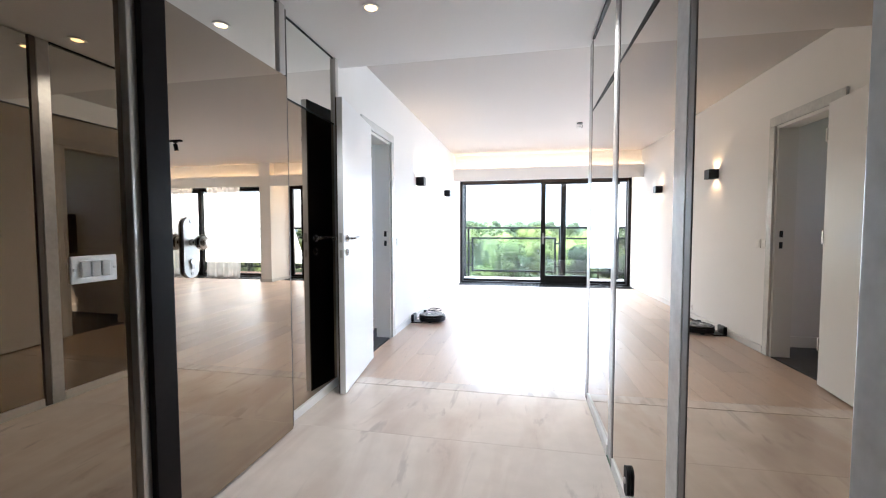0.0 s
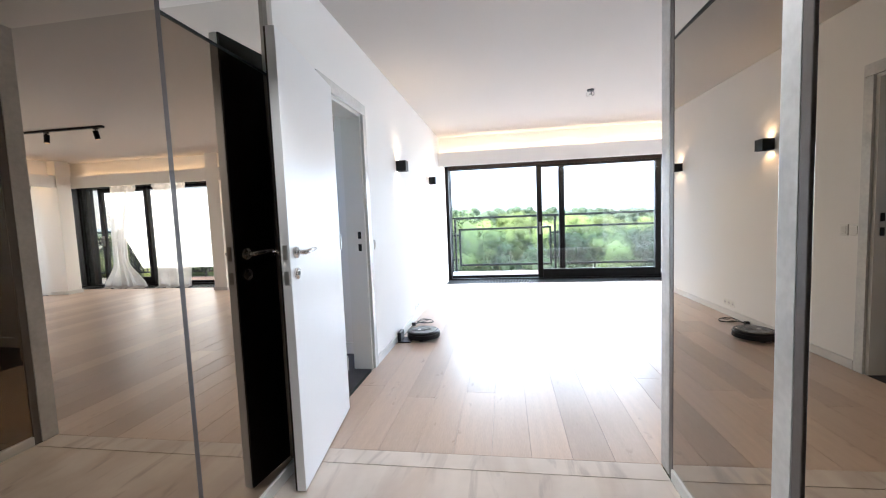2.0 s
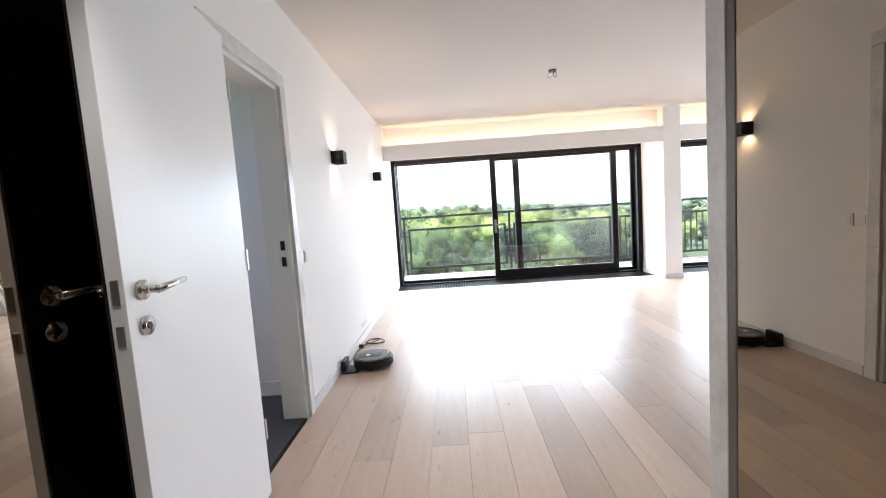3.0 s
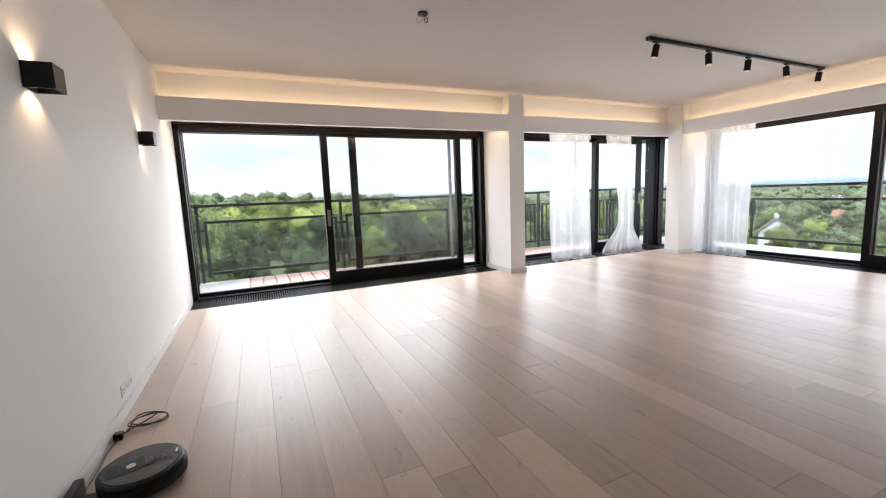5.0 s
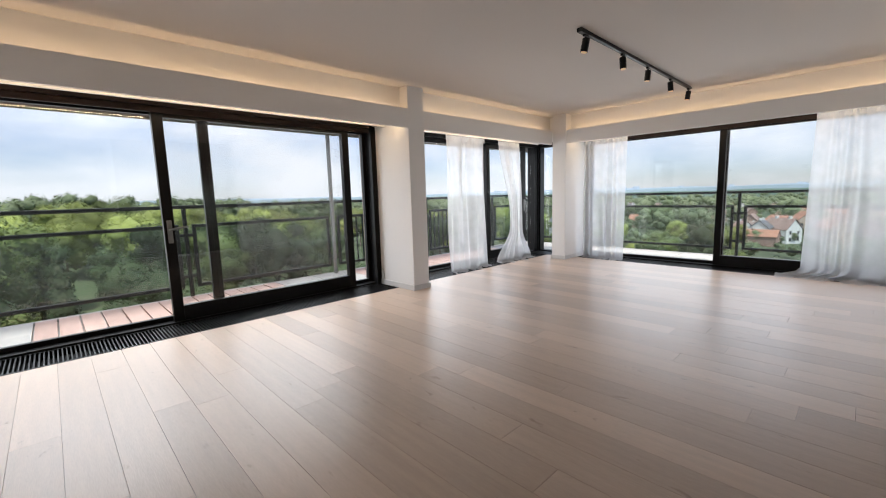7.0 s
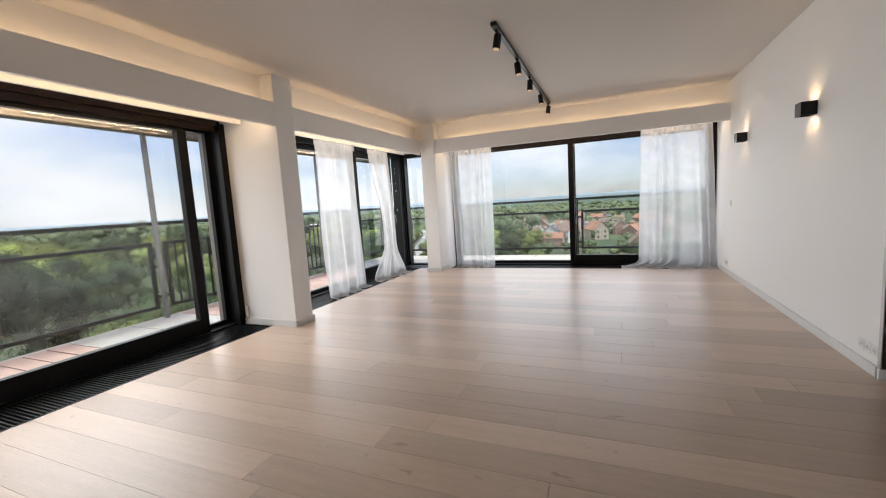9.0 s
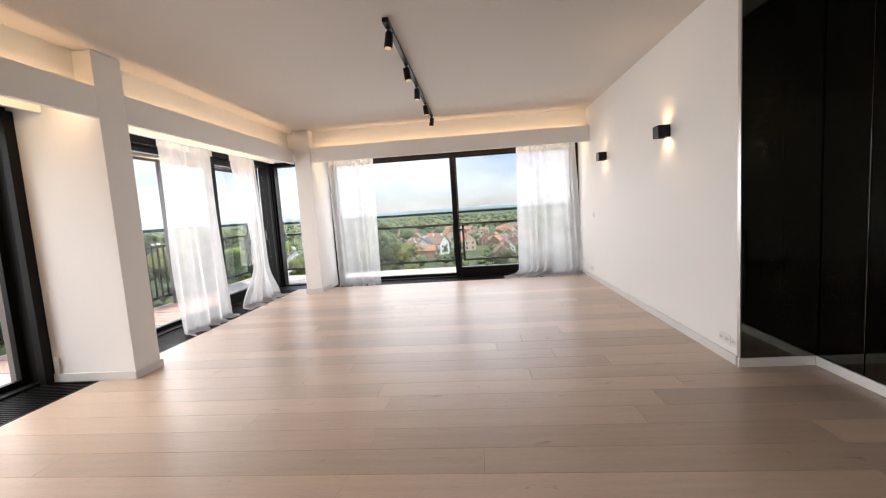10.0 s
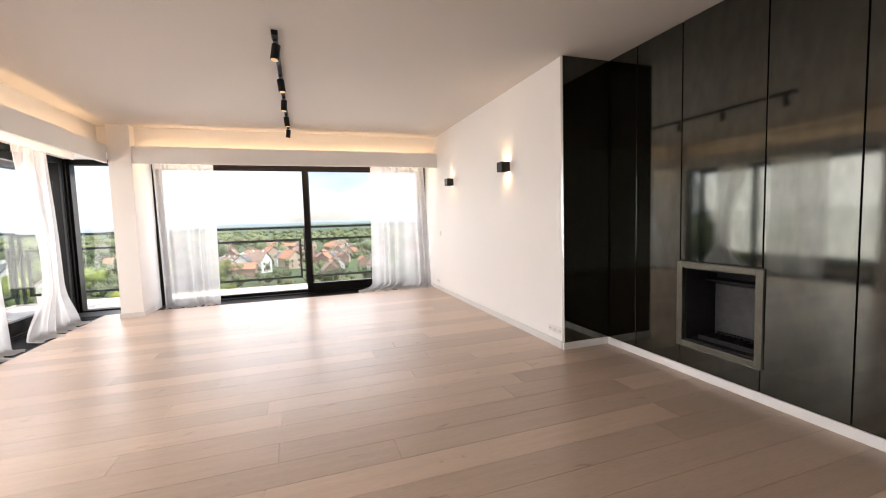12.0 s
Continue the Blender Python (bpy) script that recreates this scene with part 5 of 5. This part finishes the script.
ROOFS = [mat("orange_roof_tiles", (0.40, 0.19, 0.12), 0.8, scale=0.8, vary=0.25, fine=6, bump=0.1), mat("brown_roof_tiles", (0.26, 0.17, 0.14), 0.85, scale=0.8, vary=0.25, fine=6, bump=0.1),
         mat("slate_roof", (0.13, 0.125, 0.13), 0.7, scale=0.8, vary=0.25, fine=6, bump=0.1)]
WALLS = [mat("brick_facade", (0.38, 0.235, 0.185), 0.9, scale=0.8, vary=0.2, fine=9, bump=0.1), mat("white_render", (0.74, 0.71, 0.66), 0.9, scale=0.5, vary=0.08, fine=6, bump=0.05),
         mat("tan_brick", (0.50, 0.39, 0.30), 0.9, scale=0.8, vary=0.2, fine=9, bump=0.1)]
WINDARK = mat("dark_house_window", (0.04, 0.045, 0.05), 0.15, scale=2, vary=0.3, fine=9, bump=0.0)
ROADM = mat("asphalt", (0.10, 0.10, 0.10), 0.9, scale=0.3, vary=0.15, fine=6, bump=0.05)


def house(w, d, h, rh, wall, roof, label, n):
    """A gabled house, ridge along local x, front towards local -x and -y."""
    t = thing("house", (0, 0, 0), label, "house", "town houses")
    bm = bx(-w / 2, -d / 2, -3, w / 2, d / 2, h)
    for s in (-1, 1):
        a, b, c = (bm.verts.new(q) for q in ((s * w / 2, -d / 2, h), (s * w / 2, d / 2, h), (s * w / 2, 0, h + rh)))
        e = [bm.verts.new(q) for q in ((s * (w / 2 - 0.3), -d / 2, h), (s * (w / 2 - 0.3), d / 2, h), (s * (w / 2 - 0.3), 0, h + rh))]
        bm.faces.new((a, b, c))
        bm.faces.new(e)
        bm.faces.new((a, c, e[2], e[0]))
        bm.faces.new((b, c, e[2], e[1]))
    part("wall", bm, wall, t)
    bm = bmesh.new()
    for s in (-1, 1):
        q = [(-w / 2 - 0.4, s * (d / 2 + 0.5), h - 0.35), (w / 2 + 0.4, s * (d / 2 + 0.5), h - 0.35), (w / 2 + 0.4, 0, h + rh + 0.15), (-w / 2 - 0.4, 0, h + rh + 0.15)]
        lo = [bm.verts.new(v) for v in q]
        hi = [bm.verts.new((x, y, z + 0.3)) for x, y, z in q]
        bm.faces.new(lo)
        bm.faces.new(hi)
        for i in range(4):
            bm.faces.new((lo[i], lo[(i + 1) % 4], hi[(i + 1) % 4], hi[i]))
    bmesh.ops.recalc_face_normals(bm, faces=bm.faces)
    r = part("roof", bm, roof, t)
    part("chimney", bx(w * 0.22, -0.5, h + rh * 0.5, w * 0.22 + 0.9, 0.5, h + rh + 1.3), wall, r)
    part("chimney", bx(-w * 0.35, -0.5, h + rh * 0.5, -w * 0.35 + 0.9, 0.5, h + rh + 1.3), wall, r)
    for z in ((1.0, 3.9) if h > 5 else (1.0,)):
        for i in range(n):
            x = (i - (n - 1) / 2) * (w / n)
            part("window", bx(x - 0.55, -d / 2 - 0.06, z, x + 0.55, -d / 2 + 0.1, z + 1.5), WINDARK, t)
        for y in (-d / 4, d / 4):
            part("window", bx(-w / 2 - 0.06, y - 0.55, z, -w / 2 + 0.1, y + 0.55, z + 1.5), WINDARK, t)
    return t


def town():
    rnd = random.Random(5)
    kinds = [house(18, 9, 6.0, 3.6, WALLS[0], ROOFS[0], "long brick house with an orange tiled roof", 6), house(10, 9, 6.2, 4.2, WALLS[1], ROOFS[1], "white rendered house with a brown tiled roof", 3),
             house(9, 8.5, 7.0, 4.0, WALLS[0], ROOFS[1], "brick town house with a brown tiled roof", 3), house(11, 9, 6.0, 4.4, WALLS[2], ROOFS[0], "tan brick house with an orange tiled roof", 3),
             house(10, 8, 7.5, 3.6, WALLS[1], ROOFS[2], "white rendered house with a slate roof", 3)]
    used = set()

    def put(k, x, y, turn, s=1.0):
        m = pose(x, y, rise(x, y), 0, 0, turn) @ Matrix.Diagonal((s, s, s, 1))
        if k not in used:
            used.add(k)
            kinds[k].matrix_basis = m
        else:
            copy_thing(kinds[k], pose(0, 0, 0)).matrix_basis = m

    put(0, 168, 27.5, 84, 0.52)
    put(1, 186, 24, 60, 0.8)
    put(3, 232, 22, 20, 0.9)
    put(3, 206, 12, 35, 0.8)
    for i in range(13):
        put((2, 3, 2, 1)[i % 4], 150 + i * 11.5, -2.6 - i * 1.9 + 0.5 * (i % 3), 8 + 5 * (i % 2), rnd.uniform(0.50, 0.60))
        put((1, 2, 4, 3)[i % 4], 168 + i * 13.5, -22 - i * 2.9 - 0.6 * (i % 3), 10 - 6 * (i % 2), rnd.uniform(0.50, 0.62))
    for _ in range(112):
        a, r = radians(rnd.uniform(-20, 24)), 175 + 300 * rnd.random()
        put(rnd.choice((1, 2, 3, 4, 0)), r * math.cos(a), r * math.sin(a), rnd.uniform(0, 180), rnd.uniform(0.46, 0.68))
    put(1, 108, 56, 30, 0.7)
    put(4, 116, 70, 70, 0.7)
    put(1, 122, 108, 20, 0.8)
    bm = bmesh.new()
    for i in range(12):
        x0, x1 = 120 + i * 22, 142 + i * 22
        q = [(x0, -10 - (x0 - 120) * 0.17, 0), (x1, -10 - (x1 - 120) * 0.17, 0), (x1, -17 - (x1 - 120) * 0.17, 0), (x0, -17 - (x0 - 120) * 0.17, 0)]
        bm.faces.new([bm.verts.new((x, y, rise(x, y) + 0.45)) for x, y, z in q])
    struct("road_town", bm, ROADM, "grey asphalt street between the town houses", "road")


town()


def skyline():
    rnd = random.Random(15)
    bm = bmesh.new()
    for _ in range(26):
        a, r = radians(rnd.uniform(-14, 40)), rnd.uniform(2300, 2900)
        w, h = rnd.uniform(10, 30), rnd.uniform(1, 12) * rnd.random()
        x, y = r * math.cos(a), r * math.sin(a)
        box(bm, x - w / 2, y - w / 2, -24, x + w / 2, y + w / 2, 12 + h)
    tagged(link("skyline", bm, HAZE[2]), "faint city blocks on the horizon, haze painted into their colour", "skyline", kind="stuff")


skyline()


# ---------------------------------------------------------------- floors, piece by piece
def marble_floor():
    f = struct("floor_hall", bx(-1.02, -1.4, -0.06, 0.785, 3.163, -0.012), SUBFLOOR, "pale beige veined marble floor of the hall", "floor")
    ys = [-1.4, -0.5, 0.4, 1.35, 2.40, 3.045]
    k = 0
    for i in range(5):
        for x0, x1 in ((-1.0, 0.785),):
            ob = under(link("marble_slab", bx(x0, ys[i] + 0.0006, -0.012, x1, ys[i + 1] - 0.0006, 0.0), MARBLE), f)
            k += 1
    under(link("threshold_strip", bx(-0.94, 3.047, -0.012, 0.785, 3.163, 0.0015), MARBLE), f)


marble_floor()


def oak_floor():
    f = struct("floor", box(bx(-0.95, 3.165, -0.06, 6.73, 8.25, -0.014), 0.83, 3.06, -0.06, 3.02, 3.164, -0.014), SUBFLOOR, "wide pale oak floorboards with a satin oil finish", "floor")
    rnd = random.Random(21)
    w, gap = 0.192, 0.0016
    x = -0.945
    shared = {}
    while x < 6.72:
        x1 = min(x + w, 6.728)
        y = 3.082 if 0.83 < x + 0.02 and x1 < 3.2 else 3.167
        run = rnd.uniform(0.5, 2.2)
        while y < 8.245:
            y1 = min(y + run, 8.248)
            if 8.248 - y1 < 0.3:
                y1 = 8.248
            size = (round(x1 - x, 3), round(y1 - y, 3))
            if size not in shared:
                shared[size] = link("oak_board", bx(gap / 2, gap / 2, -0.014, size[0] - gap / 2, size[1] - gap / 2, 0.0), OAK)
                ob = shared[size]
            else:
                ob = new("oak_board", shared[size].data)
            ob.location = (x, y, rnd.uniform(-0.0003, 0.0))
            under(ob, f)
            y = y1
            run = rnd.choice((1.6, 1.9, 2.2, 2.2))
        x += w


oak_floor()
